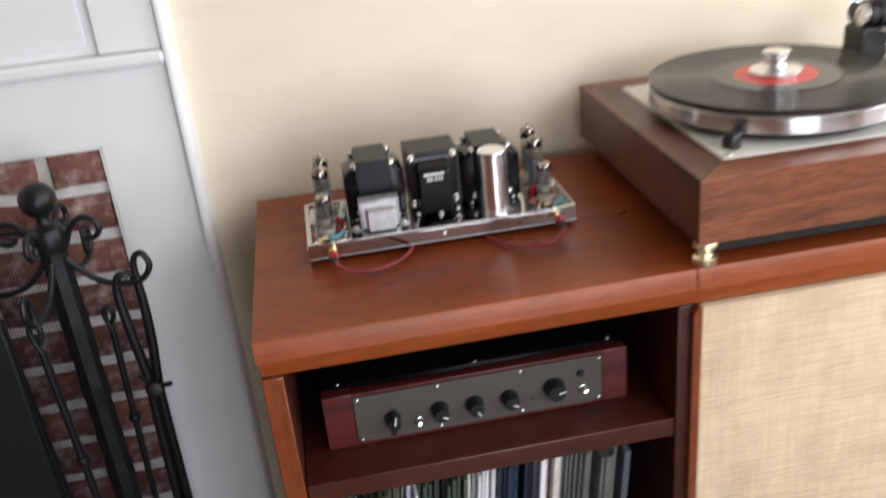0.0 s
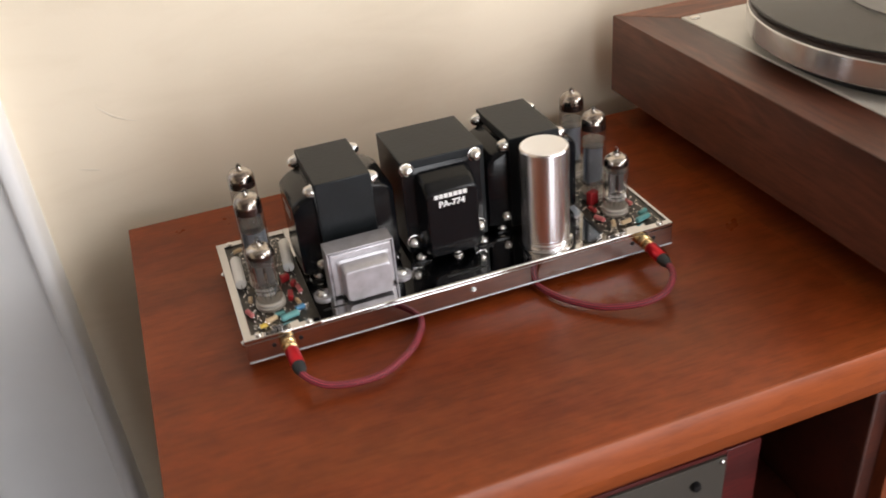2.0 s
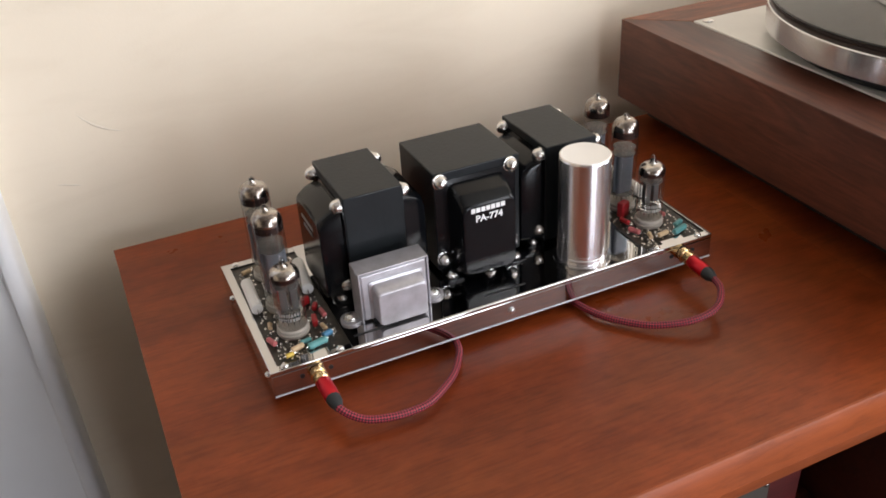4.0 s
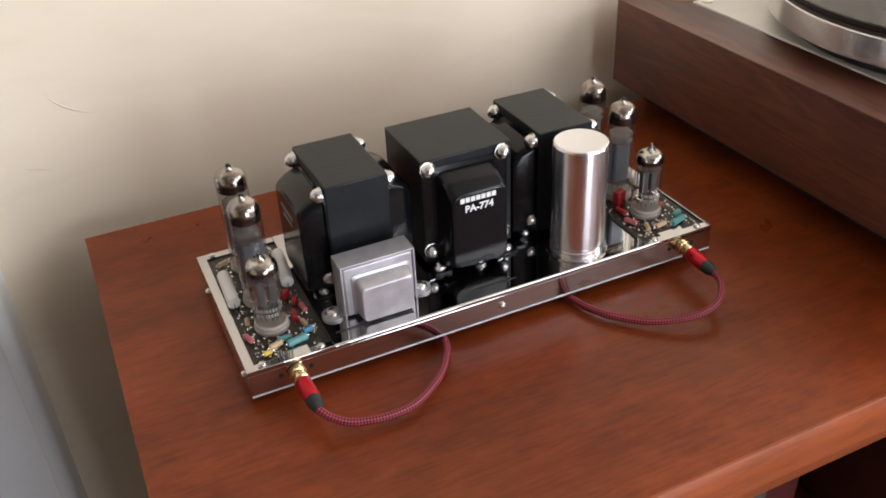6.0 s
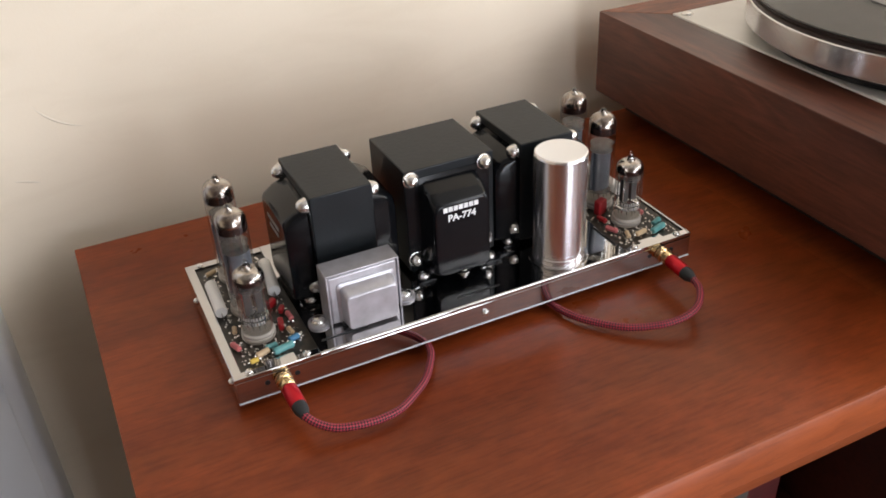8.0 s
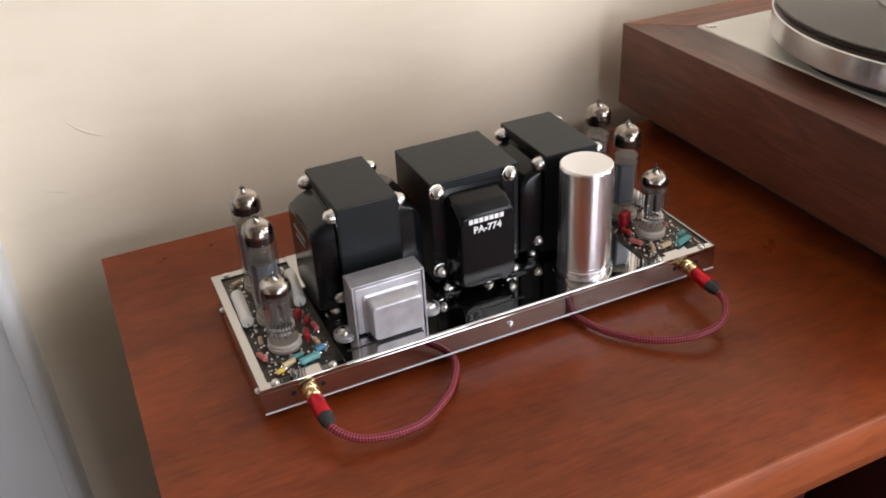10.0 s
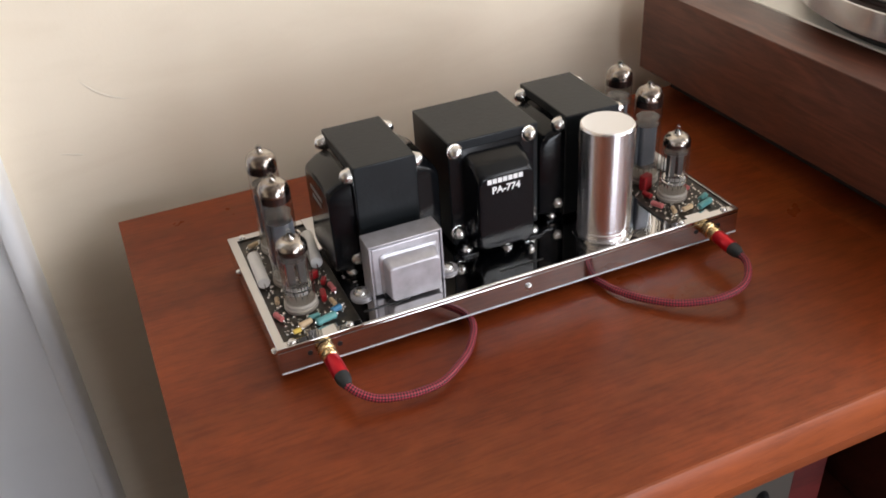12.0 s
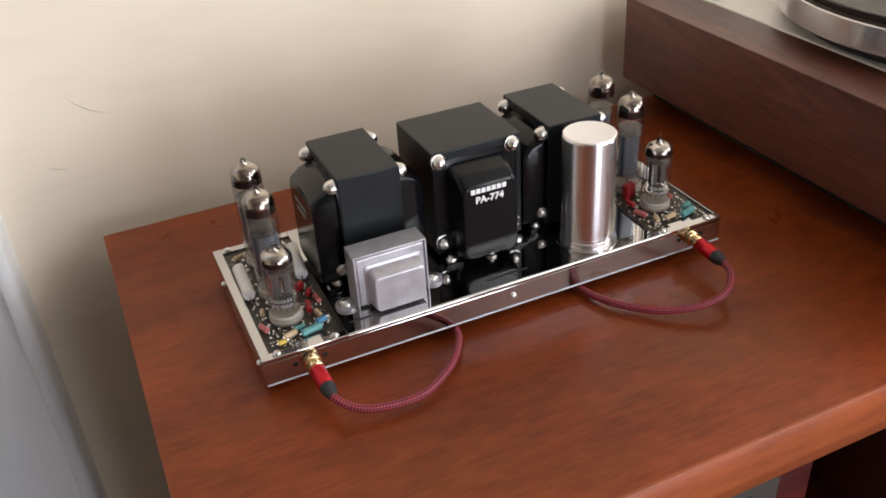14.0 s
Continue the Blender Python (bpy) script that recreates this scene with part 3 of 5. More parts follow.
def front_rail(x0, x1):
    """The strip under the top: its face slopes back towards its foot."""
    b = bmesh.new()
    prof = [(CAB_F + 0.0005, -0.0243), (CAB_F + 0.002, -0.031), (CAB_F + 0.009, -0.0455), (CAB_F + 0.013, -0.047), (CAB_F + 0.03, -0.047), (CAB_F + 0.03, -0.0243)]
    f = b.faces.new([b.verts.new((x0, y, z)) for y, z in prof])
    r = bmesh.ops.extrude_face_region(b, geom=[f])
    bmesh.ops.translate(b, vec=(x1 - x0, 0, 0), verts=[v for v in r["geom"] if isinstance(v, bmesh.types.BMVert)])
    return b


CAB_R = 1.32


def top_slab(outline):
    """The veneered top board behind its front lipping."""
    return slab(outline, -0.024, 0.0)


def front_lipping(x0, x1):
    """A solid strip along the front of the top, softly rounded over towards the room."""
    b = bmesh.new()
    prof = [(CAB_F + 0.0056, -0.0242), (CAB_F + 0.0056, 0.0), (CAB_F + 0.0050, 0.0), (CAB_F + 0.0040, -0.0003), (CAB_F + 0.0034, -0.0011), (CAB_F + 0.0018, -0.0080), (CAB_F + 0.0008, -0.0160), (CAB_F + 0.0005, -0.0242)]
    f = b.faces.new([b.verts.new((x0, y, z)) for y, z in prof])
    r = bmesh.ops.extrude_face_region(b, geom=[f])
    bmesh.ops.translate(b, vec=(x1 - x0, 0, 0), verts=[v for v in r["geom"] if isinstance(v, bmesh.types.BMVert)])
    return b


TOP_F = CAB_F + 0.0057
NOTCH = CAB_F + 0.02
cp(open_cab, "top_panel", top_slab([(CAB_L, TOP_F), (CAB_GAP - 0.0008, TOP_F), (CAB_GAP - 0.0008, NOTCH), (CAB_GAP - 0.00005, NOTCH), (CAB_GAP - 0.00005, CAB_B), (CAB_L, CAB_B)]))
cp(open_cab, "front_lipping", front_lipping(CAB_L, CAB_GAP - 0.0008), TEAK_EDGE, "teak edge strip coloured lighter for light on the front")
cp(open_cab, "front_rail", front_rail(CAB_L + 0.003, CAB_GAP - 0.0002), TEAK_EDGE, "lighter orange teak rail")
cp(open_cab, "side_panel", box(CAB_L + 0.0015, CAB_L + 0.0245, CAB_F + 0.0112, CAB_B, CAB_BOTTOM, -0.0475, 0.0006), TEAK_SHADED)
cp(open_cab, "side_lipping", box(CAB_L + 0.0015, CAB_L + 0.0245, CAB_F + 0.005, CAB_F + 0.011, CAB_BOTTOM, -0.0475, 0.0015), TEAK_EDGE_Z)
cp(open_cab, "side_panel", box(0.397, CAB_GAP - 0.0012, CAB_F + 0.010, CAB_B, CAB_BOTTOM, -0.0475, 0.002), TEAK_SHADED)
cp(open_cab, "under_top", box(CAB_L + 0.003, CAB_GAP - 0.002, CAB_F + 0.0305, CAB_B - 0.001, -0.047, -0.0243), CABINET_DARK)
cp(open_cab, "back_panel", box(CAB_L + 0.0255, 0.3965, CAB_B - 0.012, CAB_B - 0.002, CAB_BOTTOM + 0.026, -0.0475), CABINET_DARK, "near-black back board")
cp(open_cab, "shelf", box(CAB_L + 0.0255, 0.3965, -0.1515, CAB_B - 0.0125, -0.2265, -0.2005, 0.002), TEAK_SHADED, "teak shelf with the recess shade in its colour")
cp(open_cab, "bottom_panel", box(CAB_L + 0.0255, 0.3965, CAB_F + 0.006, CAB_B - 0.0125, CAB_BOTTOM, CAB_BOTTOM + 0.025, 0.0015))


def cabinet_leg(cab, x, y):
    cp(cab, "leg", lathe([(0, 0), (0.011, 0), (0.019, CAB_BOTTOM - FLOOR_Z), (0, CAB_BOTTOM - FLOOR_Z)], 20, (x, y, FLOOR_Z)), TEAK_Z)


for lx_ in (CAB_L + 0.04, 0.375):
    for ly_ in (CAB_F + 0.05, CAB_B - 0.05):
        cabinet_leg(open_cab, lx_, ly_)
cp(speaker_cab, "top_panel", top_slab([(CAB_GAP + 0.0008, TOP_F), (CAB_R, TOP_F), (CAB_R, CAB_B), (CAB_GAP + 0.00005, CAB_B), (CAB_GAP + 0.00005, NOTCH), (CAB_GAP + 0.0008, NOTCH)]))
cp(speaker_cab, "front_lipping", front_lipping(CAB_GAP + 0.0008, CAB_R), TEAK_EDGE, "teak edge strip coloured lighter for light on the front")
cp(speaker_cab, "front_rail", front_rail(CAB_GAP + 0.0002, CAB_R - 0.003), TEAK_EDGE, "lighter orange teak rail")
cp(speaker_cab, "body", box(CAB_GAP + 0.0012, CAB_R - 0.001, CAB_F + 0.016, CAB_B, CAB_BOTTOM, -0.0475), TEAK_Z)
# stile of the cloth frame, its upper corner rounded
stile_outline = [(0.4105, CAB_BOTTOM + 0.004), (0.4105, -0.058), (0.4115, -0.053), (0.4138, -0.0495), (0.4170, -0.0482), (0.4205, -0.0482), (0.4205, CAB_BOTTOM + 0.004)]
cp(speaker_cab, "frame_stile", prism(stile_outline, CAB_F - 0.001, CAB_F + 0.0095), TEAK_Z, "thin teak edge with a rounded corner")
cp(speaker_cab, "grille_cloth", box(0.4208, CAB_R - 0.006, CAB_F + 0.001, CAB_F + 0.0155, CAB_BOTTOM + 0.004, -0.0482, 0.003, 2), LINEN, "beige slubby woven linen cloth")
for lx_ in (0.46, CAB_R - 0.05):
    for ly_ in (CAB_F + 0.05, CAB_B - 0.05):
        cabinet_leg(speaker_cab, lx_, ly_)


# ---- the valve amplifier ----
AW, AD, A0, AH = 0.330, 0.136, 0.0070, 0.026


def top_front(e):
    """The upper long edge that faces the room."""
    a, b = e.verts[0].co, e.verts[1].co
    return min(a.z, b.z) > AH - 0.0001 and max(a.y, b.y) < 0.001


amp = thing("valve_amplifier", (0, 0, 0), "polished steel stereo valve amplifier with black transformers on teak", "amplifier")
part("chassis", box(0.0004, AW - 0.0004, 0.0004, AD - 0.0004, A0, 0.0232, 0.0007), STEEL, amp, "mirror polished stainless steel chassis")
part("top_plate", box(0.0538, AW - 0.0538, 0.0004, AD - 0.0004, 0.0233, AH, 0.0011, 3, edges=top_front), STEEL, amp)
end_rim = [(0.0004, 0.0004), (0.0537, 0.0004), (0.0537, 0.0062), (0.0395, 0.0062), (0.0395, 0.0098), (0.0205, 0.0098), (0.0205, 0.0062), (0.0062, 0.0062), (0.0062, 0.1295), (0.0537, 0.1295), (0.0537, AD - 0.0004), (0.0004, AD - 0.0004)]
part("end_rim", slab(end_rim, 0.0233, AH, bev=0.0004), STEEL, amp)
part("end_rim", slab([(AW - (0.0026 if abs(x - 0.0062) < 1e-6 else x), y) for x, y in end_rim][::-1], 0.0233, AH, bev=0.0004), STEEL, amp)
part("bottom_lip", rod((0.0008, 0.0003, A0 + 0.0006), (AW - 0.0008, 0.0003, A0 + 0.0006), 0.0006, 10), ZINC, amp, "bright rolled lower edge")
for fx in (0.02, AW - 0.02):
    for fy in (0.02, AD - 0.02):
        part("foot", lathe([(0, 0), (0.006, 0), (0.007, A0 - 0.0014), (0, A0 - 0.0014)], 16, (fx, fy, 0)), RUBBER, amp)


def dome_mesh(r, h):
    """An acorn bolt head that points along z."""
    prof = [(0, 0), (r * 1.12, 0), (r * 1.12, h * 0.18), (r, h * 0.2)]
    prof += [(r * math.cos(a), h * (0.25 + 0.75 * math.sin(a))) for a in np.linspace(0.1, math.pi / 2 - 0.12, 7)] + [(0, h)]
    return finish(lathe(prof, 18))


BOLT = dome_mesh(0.0047, 0.0066)
SCREW = dome_mesh(0.0024, 0.0022)
for me_ in (BOLT, SCREW):
    me_.materials.append(NICKEL)
FACE_FRONT, FACE_BACK, FACE_LEFT, FACE_RIGHT = pose(0, 0, 0, 90, 0, 0), pose(0, 0, 0, -90, 0, 0), pose(0, 0, 0, 0, -90, 0), pose(0, 0, 0, 0, 90, 0)


def screw(parent, x, y, z, turn=Matrix(), mesh=SCREW, name="screw", size=1.0):
    return part(name, mesh, None, parent, m=Matrix.Translation((x, y, z)) @ turn @ Matrix.Diagonal((size, size, size, 1)))


screw(amp, 0.165, 0.0004, 0.0155, FACE_FRONT)
for sy in (0.012, 0.105):
    screw(amp, 0.0004, sy, 0.0165, FACE_LEFT)
    screw(amp, AW - 0.0004, sy, 0.0165, FACE_RIGHT)
for sx, sy in ((0.0105, 0.0042), (0.046, 0.0042), (AW - 0.0105, 0.0042), (AW - 0.046, 0.0042), (0.0105, 0.132), (AW - 0.0105, 0.132)):
    screw(amp, sx, sy, AH - 0.0002)


def bell_mesh(w, h, d, shoulder=0.008, k_in=1.0, toe=0.008, nose_in=0.0, nose_off=0.0, corner=0.0055):
    """A stamped end cover: a wide flange at the back, rounded shoulders, a flat nose. Points along -y, foot at z 0."""
    b = bmesh.new()
    rings = []
    steps = [(0.0, 0.0), (0.0006, 0.0), (0.0014, 0.0042), (d * 0.55, 0.0052), (d * 0.90, 0.0060), (d * 0.975, 0.0068), (d, 0.0082)]
    for dep, ins in steps:
        ins, rad = ins * k_in, corner
        ring = []
        side = 0.0 if dep < 0.001 else nose_in
        mid = 0.0 if dep < 0.001 else nose_off
        x0, x1, z0, z1 = mid - w / 2 + ins + side, mid + w / 2 - ins - side, ins * 0.3, h - ins
        # the top slopes forward on the nose
        z1 -= shoulder * (dep / d) ** 2
        z0 += toe * (dep / d) ** 2
        for cx, cz, a0 in ((x1 - rad, z1 - rad, 0), (x0 + rad, z1 - rad, 90), (x0 + rad, z0 + rad, 180), (x1 - rad, z0 + rad, 270)):
            for k in range(5):
                a = radians(a0 + 22.5 * k)
                ring.append(b.verts.new((cx + rad * math.cos(a), -dep, cz + rad * math.sin(a))))
        rings.append(ring)
    for p, q in zip(rings, rings[1:]):
        for k in range(len(p)):
            b.faces.new((p[k], p[(k + 1) % len(p)], q[(k + 1) % len(q)], q[k]))
    b.faces.new(rings[-1]).material_index = 1
    b.faces.new(rings[0][::-1]).material_index = 1
    return b


def transformer(cx, cy, w, depth, h, bell_d, turn):
    """A black upright transformer: stacked core, two stamped end covers, eight acorn bolts and its foot bolts. The covers face along the turn's y axis."""
    base = Matrix.Translation((cx, cy, AH + 0.0002)) @ pose(0, 0, 0, 0, 0, turn)
    core = part("transformer", box(-w / 2, w / 2, -depth / 2, depth / 2, 0.004, h, 0.0009), BLACK_LAM, amp, "black lacquered transformer", base)
    for side in (0, 180):
        t2 = pose(0, 0, 0, 0, 0, side)
        bell = bell_mesh(w - 0.004, h - 0.007, bell_d, 0.007, 0.7, 0.0055 if turn == 0 else 0.0015, 0.0058 if turn == 0 else 0.0, -0.0004 if turn == 0 and side == 0 else 0.0)
        bmesh.ops.translate(bell, vec=(-0.0015 if side == 0 else 0.0015, -depth / 2, 0.0012), verts=bell.verts)
        part("end_cover", bell, BLACK_ENAMEL, core, "glossy black stamped steel cover", t2)
        for bx in (-w / 2 + 0.0058, w / 2 - 0.0058):
            for bz in (h - 0.0068, 0.0125):
                part("bolt", BOLT, None, core, m=t2 @ Matrix.Translation((bx - (0.0018 if turn == 0 and side == 0 else 0.0), -depth / 2 - 0.0006, bz + (0.0014 if turn == 0 and side == 0 else 0.0))) @ FACE_FRONT)
    for fx in (-w / 2 + 0.007, w / 2 - 0.007):
        for fy in (-depth / 2 - 0.006, depth / 2 + 0.006):
            part("foot_tab", box(fx - 0.006, fx + 0.006, fy - 0.0065, fy + 0.0065, 0.0, 0.0016, 0.0005), BLACK_ENAMEL, core)
            part("foot_bolt", BOLT, None, core, m=Matrix.Translation((fx, fy, 0.0016)) @ Matrix.Diagonal((0.85, 0.85, 0.6, 1)))
    return core


TOP_Z = 0.104 - AH
mains = transformer(0.1655, 0.0765, 0.0635, 0.0585, TOP_Z, 0.0215, 0)
left_out = transformer(0.0915, 0.0775, 0.0635, 0.0405, TOP_Z, 0.0165, 90)
right_out = transformer(0.2365, 0.0765, 0.0635, 0.0405, TOP_Z, 0.0165, 90)


def writing(text, size, mat, parent, m, name="lettering"):
    cu = bpy.data.curves.new("text", "FONT")
    cu.body, cu.size, cu.align_x, cu.align_y, cu.extrude = text, size, "CENTER", "CENTER", 0.0001
    cu.offset = size * 0.028
    tmp = new("tmp", cu)
    me = bpy.data.meshes.new_from_object(tmp.evaluated_get(bpy.context.evaluated_depsgraph_get()))
    bpy.data.objects.remove(tmp)
    me.materials.clear()
    me.materials.append(mat)
    return part(name, me, None, parent, m=m)


# maker's mark as plain blocks, the type number under it
nose_y = -0.0585 / 2 - 0.0215 - 0.0003
bm = bmesh.new()
for k in range(7):
    box(-0.0155 + k * 0.0036, -0.0155 + k * 0.0036 + 0.0029, nose_y, nose_y + 0.0003, 0.0552, 0.0585, bm=bm)
part("maker_mark", bm, PRINT, mains, "row of plain white blocks")
writing("PA-774", 0.0066, PRINT, mains, Matrix.Translation((-0.0027, nose_y, 0.0503)) @ FACE_FRONT)
out_nose = -0.0405 / 2 - 0.0165 - 0.0003
for tr, side in ((left_out, 180), (right_out, 180)):
    bm = box(-0.012, 0.012, out_nose, out_nose + 0.0003, 0.0495, 0.0520)
    box(-0.009, 0.009, out_nose, out_nose + 0.0003, 0.0440, 0.0465, bm=bm)
    part("printed_bars", bm, GREY_PRINT, tr, m=pose(0, 0, 0, 0, 0, side))

# zinc choke in its strap frame
choke_base = Matrix.Translation((0.0915, 0.0305, AH + 0.0002))
choke = part("choke", box(-0.0227, 0.0227, -0.0100, 0.0055, 0.0012, 0.0360, 0.0016, 3), ZINC, amp, "grey zinc plated choke coil in a strap frame", choke_base)
bm = bell_mesh(0.0385, 0.0295, 0.0105, 0.0020, 0.42, 0.0, corner=0.0028)
bmesh.ops.translate(bm, vec=(0.0014, -0.0100, 0.0008), verts=bm.verts)
part("cover", bm, ZINC, choke)
bm = box(-0.0240, -0.0228, -0.0105, 0.0060, 0.0, 0.0365, 0.0004)
box(0.0228, 0.0240, -0.0105, 0.0060, 0.0, 0.0365, 0.0004, bm=bm)
box(-0.0240, 0.0240, -0.0105, 0.0060, 0.0366, 0.0378, 0.0004, bm=bm)
part("strap", bm, ZINC, choke)
for sgn in (-1, 1):
    part("tab", lathe([(0, 0), (0.0072, 0), (0.0072, 0.0014), (0, 0.0014)], 20, (sgn * 0.0290, -0.002, 0)), ZINC, choke)
    part("tab_bolt", BOLT, None, choke, m=Matrix.Translation((sgn * 0.0295, -0.002, 0.0014)) @ Matrix.Diagonal((0.9, 0.9, 0.55, 1)))
part("coil_slot", box(-0.017, 0.017, -0.0125, -0.0108, 0.0003, 0.0028), BLACK_PLASTIC, choke)

for x0, x1, y0 in ((0.058, 0.088, 0.0115), (0.150, 0.181, 0.0105)):
    part("plate_slot", box(x0, x1, y0 - 0.0006, y0 + 0.0006, AH + 0.0001, AH + 0.0005, 0.0002), BLACK_PLASTIC, amp)

part("terminal_post", lathe([(0, 0), (0.0046, 0), (0.0046, 0.0012), (0.0030, 0.0018), (0.0030, 0.0072), (0.0024, 0.0082), (0, 0.0084)], 20, (0.1675, 0.0365, AH + 0.0001)), NICKEL, amp, "short bright terminal post")
part("plate_eyelet", lathe([(0.0024, 0), (0.0040, 0), (0.0040, 0.0009), (0.0031, 0.0013), (0.0024, 0.0009), (0.0024, 0)], 24, (0.0620, 0.0545, AH + 0.0001)), CHROME, amp, "bright open eyelet")
part("plate_eyelet", lathe([(0.0024, 0), (0.0040, 0), (0.0040, 0.0009), (0.0031, 0.0013), (0.0024, 0.0009), (0.0024, 0)], 24, (0.1250, 0.0560, AH + 0.0001)), CHROME, amp, "bright open eyelet")

# filter capacitor can
can = part("capacitor_can", finish(lathe([(0, 0), (0.0178, 0), (0.0178, 0.0045), (0.0171, 0.0052), (0.0171, 0.0072), (0.0177, 0.0080), (0.0177, 0.0775), (0.0172, 0.0787), (0.0165, 0.0790)], 56), 14), ALU_CAN, amp, "bright aluminium capacitor can", Matrix.Translation((0.2335, 0.0225, AH + 0.0002)))
part("can_top", lathe([(0.0166, 0), (0.0164, 0.0006), (0.0150, 0.0003), (0, 0.0003)], 48, (0, 0, 0.0787)), ALU_MATT, can, "pale matt aluminium lid")
part("base_ring", lathe([(0.0179, 0), (0.0205, 0), (0.0205, 0.0009), (0.0179, 0.0012)], 48, (0, 0, -0.0001)), CHROME, can)

# ---- valves ----
def ring_points(r, z0, z1, h, r_tip):
    """The glass outline: straight wall, domed shoulder, drawn-out tip."""
    pts = [(r * 0.93, z0), (r, z0 + 0.003), (r, z1)]
    pts += [(r_tip * 1.6 + (r - r_tip * 1.6) * math.cos(a), z1 + (h * 0.085 + 0.001) * math.sin(a)) for a in np.linspace(0.2, math.pi / 2, 7)]
    zt = z1 + h * 0.085 + 0.001
    return pts + [(r_tip * 1.1, zt + 0.0012), (r_tip, zt + 0.003), (r_tip * 0.45, h - 0.0006), (0, h)]


def valve(x, y, h, r, straight, power):
    base = Matrix.Translation((x, y, 0.0246))
    glass = part("valve", lathe(ring_points(r, 0.0052, straight, h, 0.0021), 36), TUBE_GLASS, amp, "clear glass valve with a silvered top" if power else "short clear glass valve", base)
    part("socket", lathe([(0, 0), (0.0104, 0), (0.0107, 0.001), (0.0107, 0.0024), (0.0099, 0.0030), (0.0103, 0.0036), (0.0103, 0.0050), (0.0096, 0.0058), (0.0060, 0.0058), (0, 0.0058)], 32), CERAMIC, glass, "off-white ceramic socket")
    # silvered getter just inside the top
    ins = 0.0004
    top = [(rr - ins if rr > ins else 0, zz - ins) for rr, zz in ring_points(r, 0.006, straight, h, 0.0021) if zz >= straight - 1e-6]
    depth = 0.0012 if power else -0.0004
    edge = 0.0050 if power else 0.0032
    part("getter", lathe([(r - ins, straight - depth)] + top[:-2], 36), GETTER, glass, "mirror-like silver getter film")
    part("getter_edge", lathe([(r - ins, straight - depth - edge), (r - ins, straight - depth)], 36), GETTER_DARK, glass, "brown edge of the getter film")
    lo, hi = (0.0135, straight - 0.0215) if power else (0.0135, straight - 0.009)
    aw = r * (0.66 if power else 0.56)
    bm = box(-aw, aw, -aw * 0.55, aw * 0.55, lo, hi, aw * 0.3, 3, edges=lambda e: abs((e.verts[0].co - e.verts[1].co).z) > 0.005)
    if power:
        box(-aw * 1.28, aw * 1.28, -0.0005, 0.0005, lo + 0.001, hi - 0.001, bm=bm)
    else:
        bm.free()
        bm = box(-aw * 1.10, -aw * 0.18, -aw * 0.45, aw * 0.45, lo + 0.004, hi, 0.0008)
        box(aw * 0.18, aw * 1.10, -aw * 0.45, aw * 0.45, lo + 0.004, hi, 0.0008, bm=bm)
        wires = bmesh.new()
        for sx in (-1, 1):
            for sy in (-1, 1):
                rod((sx * aw * 1.22, sy * aw * 0.62, lo - 0.003), (sx * aw * 1.22, sy * aw * 0.62, hi + 0.001), 0.0004, 6, bm=wires)
        for zr in (lo - 0.0005, lo + 0.0018):
            lathe([(r * 0.70, zr), (r * 0.84, zr), (r * 0.84, zr + 0.0007), (r * 0.70, zr + 0.0007), (r * 0.70, zr)], 20, bm=wires)
        part("support_wires", wires, CHROME, glass, "bright wire supports")
    part("anode", bm, GREY_ANODE if power else DARK_ANODE, glass, "grey metal anode plate")
    for z, thick in ((lo - 0.0012, 0.0003), (hi + 0.0008, 0.0004), (hi + 0.0062, 0.0003)):
        part("mica_disc", lathe([(0, 0), (r * 0.86, 0), (r * 0.86, thick), (0, thick)], 12, (0, 0, z)), MICA, glass, "pale toothed mica spacer")
    bm = bmesh.new()
    for k in range(9):
        a = radians(36 * k + 18)
        rod((0.0058 * math.cos(a), 0.0058 * math.sin(a), 0.0070), (0.0062 * math.cos(a), 0.0062 * math.sin(a), lo - 0.001), 0.00045, 6, bm=bm)
    part("lead_wires", bm, CHROME, glass)
    return glass


def etched_mark(glass, r, z0, z1, a0, a1, rows):
    """Pale unreadable type marks etched on the wall of the glass, as short bars."""
    b = bmesh.new()
    mark_rng = random.Random(3)
    for row in range(rows):
        lo, hi = z0 + (z1 - z0) * row / rows, z0 + (z1 - z0) * (row + 0.7) / rows
        a = a0
        while a < a1:
            w = mark_rng.uniform(2.5, 8)
            ends = [(math.cos(radians(q)) * (r + 0.00008), math.sin(radians(q)) * (r + 0.00008)) for q in (a, a + w / 2, a + w)]
            for (xa, ya), (xb, yb) in zip(ends, ends[1:]):
                b.faces.new([b.verts.new(v) for v in ((xa, ya, lo), (xb, yb, lo), (xb, yb, hi), (xa, ya, hi))])
            a += w + mark_rng.uniform(2.5, 6)
    return part("etched_mark", b, ETCH, glass, "pale etched type mark")


for vx in (0.0295, 0.3005):
    valve(vx, 0.1105, 0.0785, 0.0100, 0.0660, True)
    valve(vx - 0.0025, 0.0690, 0.0785, 0.0100, 0.0660, True)
    short = valve(vx - 0.0035 if vx < 0.1 else vx + 0.0005, 0.0380, 0.0565, 0.0097, 0.0440, False)
    etched_mark(short, 0.0097, 0.0135, 0.0205, -150, -75, 2)

# ---- circuit boards ----
rng = random.Random(7)


